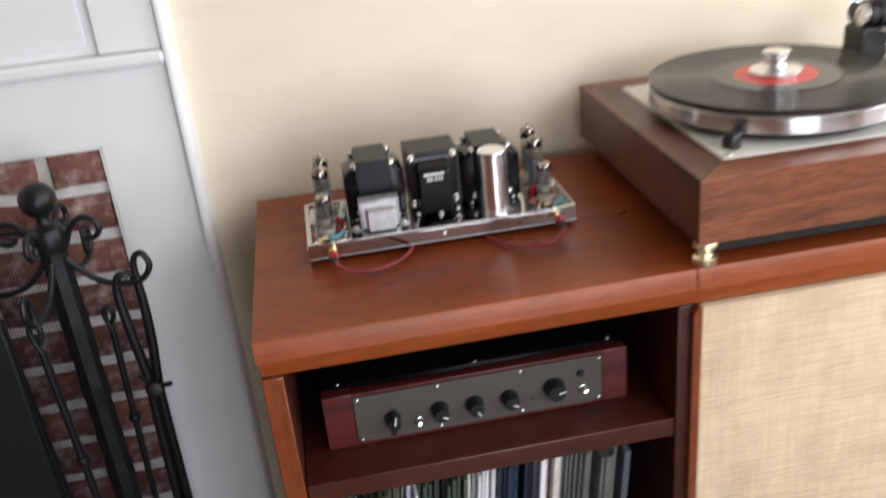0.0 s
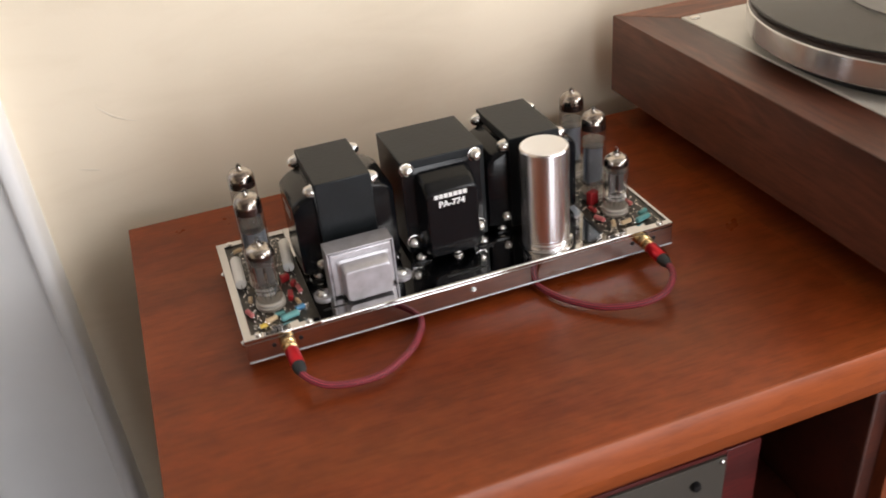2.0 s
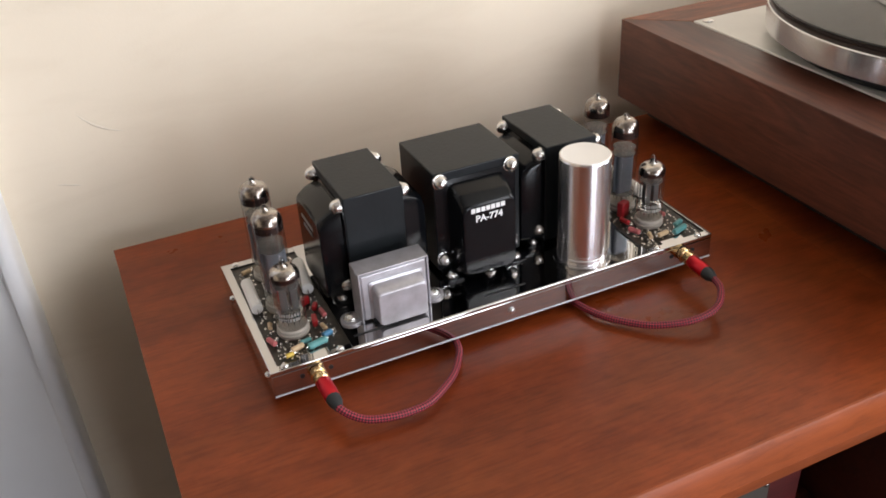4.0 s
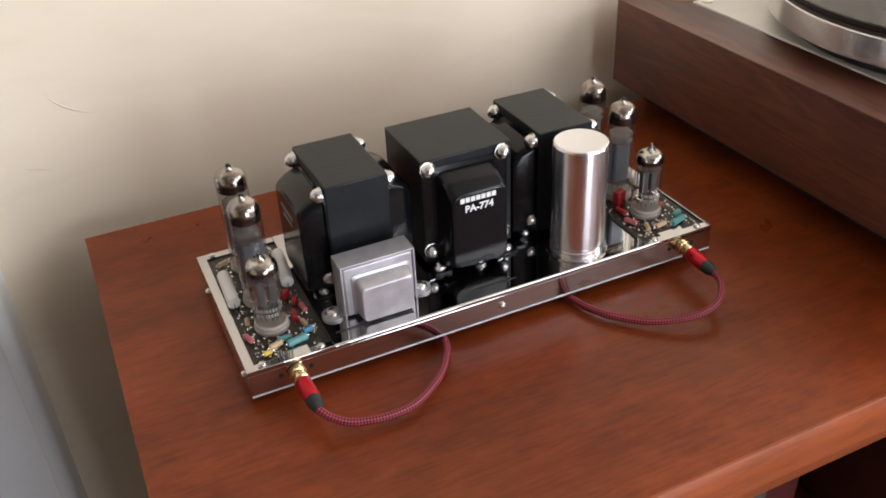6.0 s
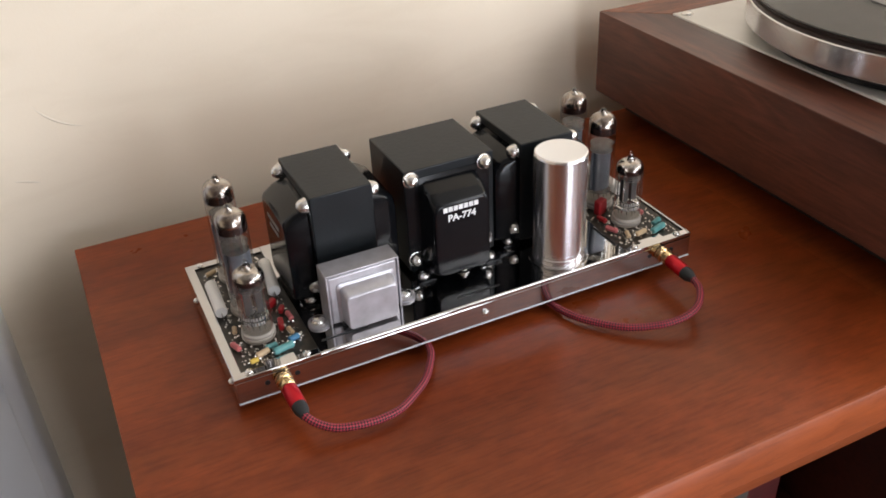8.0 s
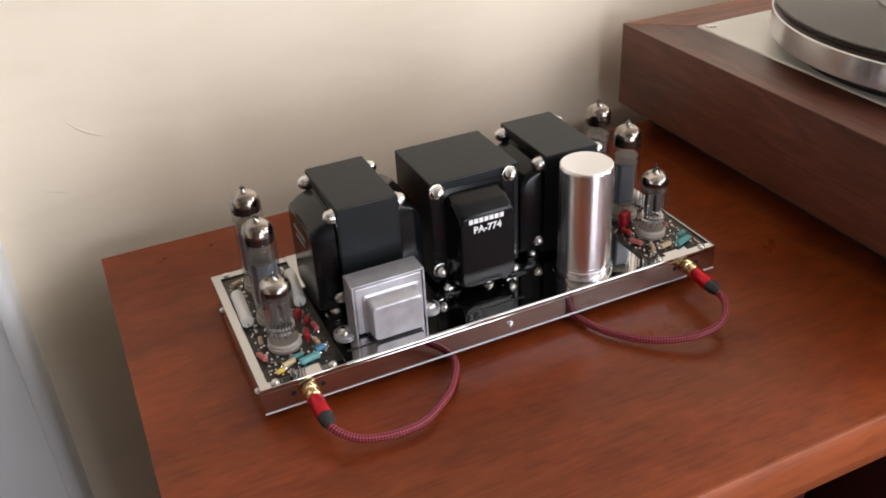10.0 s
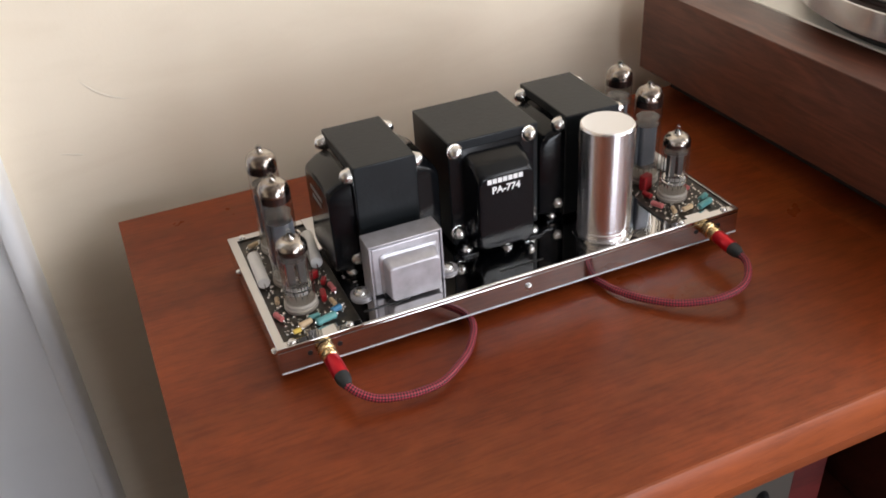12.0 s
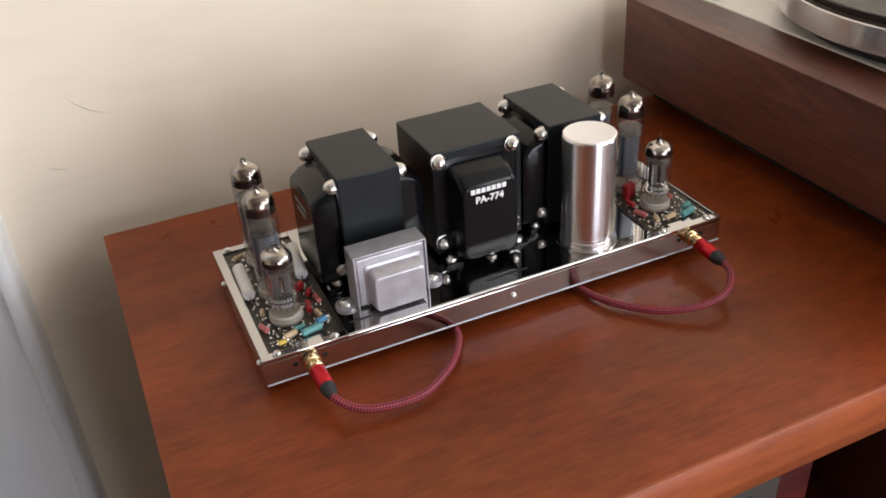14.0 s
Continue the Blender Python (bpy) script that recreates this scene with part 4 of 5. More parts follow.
def axial(parent, col, x, y, ang, length, r, z=0.0246, name="resistor", bands=True):
    """A dog-bone resistor or tubular capacitor lying on the board, with its wire ends."""
    L = length / 2
    body = lathe([(0, -L), (r * 0.85, -L), (r * 1.08, -L * 0.82), (r, -L * 0.55), (r, L * 0.55), (r * 1.08, L * 0.82), (r * 0.85, L), (0, L)], 14) if bands else \
        lathe([(0, -L), (r * 0.9, -L), (r, -L + r * 0.12), (r, L - r * 0.12), (r * 0.9, L), (0, L)], 20)
    m = Matrix.Translation((x, y, z + r + 0.0006)) @ pose(0, 0, 0, 0, 0, ang) @ pose(0, 0, 0, 0, 90, 0)
    ob = part(name, body, CASE_COLOURS[col], parent, {"white": "matt white tubular capacitor"}.get(col, ""), m)
    for sg in (-1, 1):
        part("wire_end", tube(smooth_path([(0, 0, sg * L), (0, 0, sg * (L + 0.0016)), (r, 0, sg * (L + 0.0022)), (r + 0.0006, 0, sg * (L + 0.0022))], 3), 0.0003, 6), SOLDER, ob)
    return ob


def block_cap(parent, col, x, y, ang, w, d, h):
    ob = part("film_capacitor", box(-w / 2, w / 2, -d / 2, d / 2, 0, h, min(d, w) * 0.22, 3), CASE_COLOURS[col], parent, "small %s dipped capacitor" % col, Matrix.Translation((x, y, 0.0248)) @ pose(0, 0, 0, 0, 0, ang))
    return ob


def board(x0, x1, specs, blocks, keep_off):
    pcb = part("circuit_board", box(x0, x1, 0.0064, 0.1292, 0.0234, 0.0245), PCB, amp, "dark brown circuit board full of small parts")
    for s in specs:
        axial(pcb, *s)
    for s in blocks:
        block_cap(pcb, *s)
    bm = bmesh.new()
    for k in range(420):
        px_, py_ = rng.uniform(x0 + 0.003, x1 - 0.003), rng.uniform(0.010, 0.126)
        if any((px_ - a) ** 2 + (py_ - b) ** 2 < c * c for a, b, c in keep_off):
            continue
        r = rng.uniform(0.0004, 0.0011)
        lathe([(r, 0), (r * 0.8, r * 0.6), (0, r * 1.1)], 7, (px_, py_, 0.0245), bm=bm)
    tagged(part("solder_joints", bm, SOLDER, pcb), kind="stuff")
    bm = bmesh.new()
    for a, b, c in keep_off:
        for k in range(9):
            q = radians(36 * k + 18)
            lathe([(0.0012, 0), (0.0010, 0.0012), (0, 0.0018)], 7, (a + 0.0128 * math.cos(q), b + 0.0128 * math.sin(q), 0.0245), bm=bm)
    tagged(part("socket_joints", bm, SOLDER, pcb), kind="stuff")
    return pcb


board(0.0064, 0.0536,
    [("white", 0.0105, 0.0830, 88, 0.0350, 0.0040, 0.0246, "capacitor", False), ("white", 0.0485, 0.0900, 84, 0.0370, 0.0042, 0.0246, "capacitor", False),
     ("teal", 0.0350, 0.0145, 12, 0.0130, 0.0023), ("blue", 0.0435, 0.0215, 20, 0.0070, 0.0019), ("teal", 0.0290, 0.0205, 8, 0.0070, 0.0017),
     ("beige", 0.0225, 0.0165, 15, 0.0085, 0.0018), ("pink", 0.0095, 0.0300, 110, 0.0080, 0.0018), ("beige", 0.0130, 0.0470, 80, 0.0060, 0.0015),
     ("yellow", 0.0160, 0.0120, 10, 0.0050, 0.0015), ("pink", 0.0480, 0.0450, 95, 0.0080, 0.0017), ("beige", 0.0440, 0.0300, 100, 0.0060, 0.0015),
     ("beige", 0.0150, 0.1180, 20, 0.0070, 0.0016)],
    [("red", 0.0410, 0.0620, 25, 0.0070, 0.0036, 0.0060), ("red", 0.0405, 0.0385, 80, 0.0085, 0.0036, 0.0050), ("red", 0.0455, 0.0540, 60, 0.0055, 0.0030, 0.0040)],
    [(0.0295, 0.1105, 0.0125), (0.0270, 0.0690, 0.0125), (0.0260, 0.0380, 0.0125)])
board(0.2764, 0.3272,
    [("white", 0.3185, 0.0900, 90, 0.0400, 0.0045, 0.0246, "capacitor", False), ("teal", 0.3120, 0.0150, 18, 0.0130, 0.0023), ("teal", 0.3165, 0.0230, 25, 0.0085, 0.0020),
     ("beige", 0.2985, 0.0165, 10, 0.0090, 0.0018), ("pink", 0.2830, 0.0300, 115, 0.0090, 0.0019), ("beige", 0.2890, 0.0190, 70, 0.0070, 0.0016),
     ("pink", 0.3150, 0.0420, 95, 0.0080, 0.0018), ("red", 0.2850, 0.0450, 100, 0.0080, 0.0019), ("beige", 0.2880, 0.1180, 20, 0.0070, 0.0016)],
    [("red", 0.2905, 0.0555, 20, 0.0090, 0.0060, 0.0120), ("red", 0.3160, 0.0570, 60, 0.0060, 0.0034, 0.0050)],
    [(0.3005, 0.1105, 0.0125), (0.2980, 0.0690, 0.0125), (0.3010, 0.0380, 0.0125)])
part("board_slot", box(0.2735, 0.2755, 0.012, 0.040, AH + 0.0001, AH + 0.0009, 0.0003), BLACK_PLASTIC, amp)


# ---- signal cables ----
def audio_cable(x, direction, cord):
    cab = thing("audio_cable", (x, -0.002, 0.0175), "red and black braided signal cable plugged into the amplifier", "cable", "signal cables")
    o = Vector((x, -0.002, 0.0175))
    d = Vector(direction).normalized()
    m = along((0, 0, 0), d)
    part("plug_collar", lathe([(0, -0.002), (0.0050, -0.002), (0.0056, 0.000), (0.0056, 0.0025), (0.0048, 0.0030), (0.0051, 0.0036), (0.0051, 0.0078), (0.0042, 0.0086), (0, 0.0086)], 28, m=m), GOLD, cab, "gold plated plug collar")
    part("plug_shell", lathe([(0, 0.0087), (0.0046, 0.0087), (0.0049, 0.0098), (0.0049, 0.0235), (0.0045, 0.0245), (0, 0.0245)], 28, m=m), RED_ALU, cab, "bright red anodised plug shell")
    part("strain_relief", lathe([(0, 0.0246), (0.0046, 0.0246), (0.0044, 0.0290), (0.0032, 0.0320), (0.0027, 0.0340), (0, 0.0340)], 24, m=m), RUBBER, cab, "dark rubber strain relief")
    p0 = d * 0.0335
    pts = [p0 - d * 0.003, p0] + [Vector(p) - o for p in cord]
    part("cord", tube(smooth_path(pts, 8), 0.0024, 12, repeat=(8, 560)), BRAID, cab, "braided red and black cord")
    return cab


audio_cable(0.0285, (0.05, -1, -0.06), [(0.0350, -0.0405, 0.0120), (0.0440, -0.0455, 0.0085), (0.0570, -0.0485, 0.0070), (0.0700, -0.0490, 0.0062), (0.0835, -0.0465, 0.0058), (0.0975, -0.0375, 0.0052), (0.1075, -0.0290, 0.0050), (0.1155, -0.0185, 0.0050), (0.1225, -0.0040, 0.0045), (0.1255, 0.0250, 0.0026)])
audio_cable(0.3040, (-0.02, -1, -0.03), [(0.3015, -0.0440, 0.0160), (0.2960, -0.0520, 0.0150), (0.2890, -0.0580, 0.0135), (0.2800, -0.0605, 0.0115), (0.2680, -0.0590, 0.0090), (0.2560, -0.0540, 0.0070), (0.2440, -0.0465, 0.0055), (0.2330, -0.0355, 0.0048), (0.2220, -0.0200, 0.0045), (0.2155, 0.0000, 0.0040), (0.2130, 0.0300, 0.0026)])


for jx in (0.0285, 0.304):
    for off in (-0.0092, 0.0092):
        part("jack_hole", lathe([(0, -0.0002), (0.0016, -0.0002), (0.0016, 0.0003), (0, 0.0003)], 14), BLACK_PLASTIC, amp, m=Matrix.Translation((jx + off, 0.0004, 0.0172)) @ FACE_FRONT)


# ---- the turntable ----
PX0, PX1, PY0, PY1, PZ0, PZ1 = 0.4145, 0.935, -0.1615, 0.2455, 0.0275, 0.1035
deck_c = (0.603, 0.0395)
tt = thing("turntable", (PX0, PY0, 0), "record player in a walnut plinth on brass feet", "turntable")


def tp(name, bm, mat, label="", parent=None):
    bmesh.ops.translate(bm, vec=(-PX0, -PY0, 0), verts=bm.verts)
    return part(name, bm, mat, parent or tt, label)


IX0, IX1, IY0, IY1 = 0.4620, 0.885, -0.1165, 0.2045
g = 0.0001
tp("plinth_front", slab([(PX0, PY0), (PX1, PY0), (IX1 - g, IY0 - g), (IX0 + g, IY0 - g)], PZ0, PZ1, bev=0.0008), WALNUT_X, "streaky walnut plinth board")
tp("plinth_back", slab([(PX1, PY1), (PX0, PY1), (IX0 + g, IY1 + g), (IX1 - g, IY1 + g)], PZ0, PZ1, bev=0.0008), WALNUT_X)
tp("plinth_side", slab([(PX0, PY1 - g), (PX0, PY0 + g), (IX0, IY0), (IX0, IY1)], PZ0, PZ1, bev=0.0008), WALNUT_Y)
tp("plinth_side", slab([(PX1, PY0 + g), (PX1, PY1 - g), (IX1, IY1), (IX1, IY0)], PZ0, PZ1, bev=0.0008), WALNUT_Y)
deck = tp("deck_plate", box(IX0 + 0.0008, IX1 - 0.0008, IY0 + 0.0008, IY1 - 0.0008, PZ1 - 0.03, PZ1 + 0.0008, 0.0015), DECK, "cream enamelled deck plate")
for fx, fy in ((PX0 + 0.014, PY0 + 0.013), (PX1 - 0.02, PY0 + 0.013), (PX0 + 0.10, PY1 - 0.07), (PX1 - 0.10, PY1 - 0.07)):
    tp("foot", lathe([(0, 0), (0.0130, 0), (0.0133, 0.001), (0.0133, 0.0075), (0.0122, 0.0085), (0.0085, 0.0100), (0.0072, 0.0125), (0.0072, 0.0150), (0.0085, 0.0175), (0.0122, 0.0195), (0.0133, 0.0205), (0.0133, 0.0260), (0.0126, PZ0 - 0.0004), (0, PZ0 - 0.0004)], 36, (fx, fy, 0)), BRASS, "polished brass waisted foot")
cx_, cy_ = deck_c
# Added block: darkens the gap between plinth and table like deep shade
tp("plinth_shade_block", box(PX0 + 0.030, PX1 - 0.030, PY0 + 0.028, PY1 - 0.010, 0.004, PZ0 - 0.0002), PLINTH_SHADE, "black block added for the shade under the plinth")
rim = finish(lathe([(0, 0.1155), (0.1526, 0.1155), (0.1538, 0.1165), (0.1545, 0.1350), (0.1537, 0.1358), (0.1523, 0.1358), (0.1517, 0.1352), (0, 0.1352)], 160), 14)
platter = part("platter", rim, PLATTER_ALU, tt, "heavy bright aluminium platter", Matrix.Translation((cx_ - PX0, cy_ - PY0, 0)))
tp("platter_mat", lathe([(0, 0.1353), (0.1514, 0.1353), (0.1524, 0.1360), (0.1524, 0.1380), (0.1510, 0.1388), (0.1518, 0.1398), (0.1526, 0.1412), (0.1520, 0.1422), (0, 0.1422)], 128, (cx_, cy_, 0)), MAT_RUBBER, "dark brown ribbed rubber mat")
# Well flared into a black ring that stands for shadow below the rim
tp("well_and_rim_shade", lathe([(0, 0.1045), (0.136, 0.1045), (0.136, 0.1105), (0.1445, 0.1110), (0.1455, 0.1120), (0.1455, 0.1150), (0, 0.1154)], 112, (cx_, cy_, 0)), BLACK_PLASTIC)
tp("speed_knob", lathe([(0, 0.1045), (0.0102, 0.1045), (0.0106, 0.1055), (0.0098, 0.1205), (0.0090, 0.1220), (0, 0.1222)], 28, (0.4860, -0.0850, 0)), BLACK_PLASTIC, "black speed knob")
for sx, sy in ((IX0 + 0.010, IY0 + 0.010), (IX0 + 0.010, IY1 - 0.010), (IX1 - 0.01, IY0 + 0.010), (IX1 - 0.01, IY1 - 0.01)):
    part("deck_screw", SCREW, None, tt, m=Matrix.Translation((sx - PX0, sy - PY0, PZ1 + 0.0008)) @ Matrix.Diagonal((2.0, 2.0, 1.1, 1)))
# a thin groove line engraved in the deck near the knob
tp("deck_line", box(IX0 + 0.004, IX0 + 0.036, -0.0665, -0.0655, PZ1 + 0.0007, PZ1 + 0.0010), BLACK_PLASTIC)

record = thing("record", (cx_, cy_, 0.1423), "black vinyl long-playing record with a red label", "record")
part("disc", lathe([(0, 0), (0.1540, 0), (0.1547, 0.0008), (0.1540, 0.0016), (0.0620, 0.0014), (0.0, 0.0014)], 144), VINYL, record)
part("run_out", lathe([(0.0500, 0.00155), (0.0779, 0.00165), (0.0500, 0.00170)], 96), RUN_OUT, record)
part("label", lathe([(0, 0.0016), (0.0500, 0.0016), (0.0500, 0.0019), (0, 0.0019)], 64), LABEL_RED, record, "red paper label")
clamp = thing("record_clamp", (cx_, cy_, 0.1443), "turned aluminium record clamp on the spindle", "record clamp")
part("clamp_body", lathe([(0, 0), (0.0310, 0), (0.0322, 0.001), (0.0322, 0.0050), (0.0310, 0.0062), (0.0190, 0.0070), (0.0150, 0.0085), (0.0128, 0.0120), (0.0122, 0.0160), (0.0132, 0.0205), (0.0155, 0.0235), (0.0168, 0.0250), (0.0168, 0.0275), (0.0158, 0.0288), (0, 0.0290)], 48), CLAMP_ALU, clamp)

# tonearm behind the platter
AX, AY = 0.783, 0.127
arm = thing("tonearm", (AX, AY, PZ1 + 0.0008), "black and chrome tonearm on its mounting block", "tonearm")
part("base", lathe([(0, 0), (0.034, 0), (0.034, 0.006), (0.026, 0.009), (0, 0.009)], 36), BLACK_PLASTIC, arm)
part("pillar", lathe([(0, 0.009), (0.013, 0.009), (0.013, 0.022), (0, 0.022)], 24), CHROME, arm, "chrome pillar")
part("bearing_block", box(-0.022, 0.034, -0.024, 0.022, 0.0225, 0.062, 0.003, 2), BLACK_PLASTIC, arm, "black bearing block")
part("bearing_plate", box(0.012, 0.030, -0.028, -0.0245, 0.016, 0.054, 0.001), CHROME, arm, "chrome side plate")
part("pivot_wheel", lathe([(0, 0), (0.0132, 0), (0.0140, 0.0008), (0.0140, 0.0042), (0.0132, 0.0050), (0.0080, 0.0050), (0.0070, 0.0036), (0, 0.0036)], 32, m=Matrix.Translation((-0.0100, -0.004, 0.0765)) @ FACE_LEFT), CLAMP_ALU, arm, "silver knurled pivot wheel")
part("pivot_drum", lathe([(0, 0), (0.0150, 0), (0.0160, 0.0010), (0.0160, 0.0120), (0.0125, 0.0125), (0.0125, 0.0160), (0.0165, 0.0165), (0.0165, 0.0340), (0, 0.0345)], 28, m=Matrix.Translation((-0.0098, -0.004, 0.0765)) @ FACE_RIGHT), BLACK_PLASTIC, arm, "black ribbed drum")
part("hanger_wire", tube(smooth_path([(0.006, 0.004, 0.090), (-0.004, 0.002, 0.0945), (-0.018, -0.002, 0.0960), (-0.034, -0.006, 0.0985)], 5), 0.0011, 8), CHROME, arm, "thin bright wire arm")
part("drum_cap", box(0.002, 0.018, -0.012, 0.004, 0.0905, 0.1000, 0.0015), BLACK_PLASTIC, arm)
part("arm_tube", tube(smooth_path([(0.004, -0.024, 0.060), (0.014, -0.10, 0.058), (0.008, -0.19, 0.056), (-0.018, -0.235, 0.052)], 8), 0.0045, 12), CHROME, arm, "curved chrome arm tube")
part("counterweight", lathe([(0, 0), (0.017, 0), (0.0185, 0.002), (0.0185, 0.024), (0.016, 0.027), (0, 0.027)], 32, m=Matrix.Translation((0.016, 0.0225, 0.070)) @ FACE_BACK), BLACK_PLASTIC, arm, "ribbed black counterweight")

# ---- the preamplifier on the shelf ----
QX0, QX1, QY, QZ0, QZ1 = -0.0115, 0.3585, -0.0945, -0.2003, -0.1265
pre = thing("preamplifier", (QX0, QY, QZ0), "preamplifier with a grey panel in a dark rosewood case", "preamplifier")


def qp(name, bm, mat, label="", parent=None):
    bmesh.ops.translate(bm, vec=(-QX0, -QY, -QZ0), verts=bm.verts)
    return part(name, bm, mat, parent or pre, label)


def q_screw(x, y, z, turn, size=1.0):
    return screw(pre, x - QX0, y - QY, z - QZ0, turn, size=size)


qp("case_cheek", box(QX0, 0.0235, QY, QY + 0.0165, QZ0 + 0.0005, QZ1, 0.0012), ROSEWOOD, "red-brown rosewood cheek")
qp("case_cheek", box(0.3270, QX1, QY, QY + 0.0165, QZ0 + 0.0005, QZ1, 0.0012), ROSEWOOD, "red-brown rosewood cheek")
qp("case_top_edge", box(0.0237, 0.3268, QY + 0.0005, QY + 0.014, QZ1 - 0.0045, QZ1 - 0.0002, 0.0008), ROSEWOOD)
qp("case_bottom", box(0.0237, 0.3268, QY + 0.0005, 0.14, QZ0 + 0.0005, QZ0 + 0.0050, 0.0008), ROSEWOOD)
qp("front_panel", box(0.0242, 0.3263, QY - 0.0012, QY + 0.004, QZ0 + 0.0052, QZ1 - 0.0050, 0.0006), PANEL_GREY, "grey painted front panel")
qp("top_cover", box(QX0 + 0.001, QX1 - 0.001, QY + 0.0170, 0.138, QZ0 + 0.006, QZ1 + 0.0000, 0.002), BLACK_ENAMEL, "black steel top cover")
qp("cover_flange", box(0.0, 0.350, QY + 0.0185, QY + 0.040, QZ1 + 0.0002, QZ1 + 0.0016, 0.0004), BLACK_ENAMEL)
for sx in (0.009, 0.175, 0.342):
    q_screw(sx, -0.0715, QZ1 + 0.0014, Matrix(), 1.2)
for sx in (0.0255 + 0.0035, 0.1245, 0.2255, 0.3225):
    for sz in (QZ1 - 0.0090, QZ0 + 0.0092):
        q_screw(sx, QY - 0.0010, sz, FACE_FRONT, 1.05)


def knob(x, z, r, ang, lever=False):
    """A fluted black knob with a white pointer line; the lever form has a long tapered grip."""
    m = Matrix.Translation((x - QX0, -0.0014, z - QZ0)) @ FACE_FRONT
    k = part("knob", lathe([(0, 0), (r, 0), (r * 1.02, 0.002), (r * 0.92, 0.0045), (r * 0.86, 0.0155), (r * 0.78, 0.0170), (0, 0.0172)], 24), BLACK_PLASTIC, pre, "black control knob", m)
    t2 = pose(0, 0, 0, 0, 0, ang)
    if lever:
        part("grip", box(-0.0032, 0.0032, -r * 1.25, r * 1.45, 0.0045, 0.0195, 0.0016), BLACK_PLASTIC, k, m=t2)
    part("pointer", box(-0.0007, 0.0007, r * 0.15, r * (1.4 if lever else 0.8), 0.0195 if lever else 0.0172, 0.0199 if lever else 0.0176), PRINT, k, m=t2)
    return k


knob(0.068, -0.168, 0.0095, -12, True)
knob(0.1245, -0.167, 0.0110, -120)
knob(0.167, -0.168, 0.0110, -150)
knob(0.210, -0.168, 0.0110, -120)
knob(0.2655, -0.165, 0.0135, -80)
lamp = qp("indicator_lamp", lathe([(0, 0), (0.0045, 0), (0.0045, 0.002), (0.003, 0.0045), (0, 0.0052)], 20, m=Matrix.Translation((0.299, QY - 0.0012, -0.1515)) @ FACE_FRONT), BLACK_PLASTIC, "dark unlit indicator lamp")


def toggle(x, z):
    m = Matrix.Translation((x - QX0, -0.0013, z - QZ0)) @ FACE_FRONT
    t_ = part("toggle_switch", lathe([(0, 0), (0.0056, 0), (0.0056, 0.0012), (0.0040, 0.0016), (0.0040, 0.0050), (0, 0.0050)], 16), CHROME, pre, "small chrome toggle switch", m)
    part("lever", rod((0, 0, 0.004), (0, 0.0045, 0.0145), 0.0011, 10, r2=0.0020), CHROME, t_)
    return t_


toggle(0.302, -0.174)
toggle(0.0985, -0.178)
qp("panel_dot", lathe([(0, 0), (0.0014, 0), (0.0014, 0.0008), (0, 0.0008)], 12, m=Matrix.Translation((0.2385, QY - 0.0012, -0.176)) @ FACE_FRONT), BLACK_PLASTIC)

# ---- records in their sleeves on the cabinet floor ----
SLEEVES = [(0.45, 0.43, 0.40), (0.05, 0.06, 0.05), (0.20, 0.20, 0.18), (0.72, 0.73, 0.78), (0.09, 0.10, 0.06), (0.05, 0.07, 0.05), (0.84, 0.84, 0.86), (0.55, 0.55, 0.70), (0.10, 0.12, 0.15),
           (0.018, 0.028, 0.050), (0.020, 0.036, 0.065), (0.40, 0.47, 0.50), (0.66, 0.62, 0.62), (0.55, 0.36, 0.36), (0.70, 0.66, 0.60), (0.16, 0.16, 0.15), (0.12, 0.13, 0.12)]
sleeve_mats = []
for k, c in enumerate(SLEEVES):
    m = material("sleeve_card", c, 0.5)
    nz = noise_tex(m, coords(m, (1, 1, 1)), 14 + k, 5)
    link(m, mix(m, 1.0, c, ramp(m, nz, [(0.3, (0.70, 0.70, 0.70)), (0.65, (1.15, 1.12, 1.1))]), "MULTIPLY"), bsdf(m).inputs["Base Color"])
    sleeve_mats.append(m)
lp_rng = random.Random(11)
lp_x = -0.036
# kind of sleeve and its thickness, in the order in which they stand
ROW = [(0, 0.006), (4, 0.014), (1, 0.014), (4, 0.019), (4, 0.014), (3, 0.0045), (7, 0.006), (6, 0.0045), (5, 0.019), (1, 0.014), (5, 0.019), (4, 0.006), (6, 0.009), (3, 0.0045), (6, 0.009), (3, 0.006),
       (9, 0.019), (10, 0.014), (9, 0.014), (11, 0.0045), (6, 0.009), (13, 0.0045), (14, 0.006), (12, 0.0045), (16, 0.019), (15, 0.014), (14, 0.003), (16, 0.019), (2, 0.009), (8, 0.009)]
lp_base = CAB_BOTTOM + 0.0252
for kind_of, thick in ROW:
    n = max(1, round(thick / 0.0045))
    w = thick / n - 0.0006
    depth = lp_rng.uniform(-0.020, 0.020)
    for k in range(n):
        y0 = -0.112 + depth + lp_rng.uniform(-0.006, 0.006)
        h = 0.314 + lp_rng.uniform(-0.004, 0.002)
        turn = pose(0, 0, 0, 0, 5.0 + lp_rng.uniform(-0.3, 0.3), lp_rng.uniform(-0.4, 0.4))
        sl = part("record_sleeve", box(-w / 2, w / 2, 0, 0.314, 0, h, 0.0008, 1), sleeve_mats[kind_of], None, m=Matrix.Translation((lp_x + w / 2, y0, lp_base)) @ turn)
        tagged(sl, "record sleeve standing upright in the cabinet", "record sleeve", "records in the cabinet")
        lp_x += w + lp_rng.uniform(0.0004, 0.0012)
    lp_x += lp_rng.uniform(0.0006, 0.0016)

# ---- fireside tools ----
FX, FY, FZ = -0.318, 0.12, FLOOR_Z
tools = thing("fire_tool_stand", (FX, FY, FZ), "black wrought iron fireside tool stand with scrolled hooks", "fire tools")


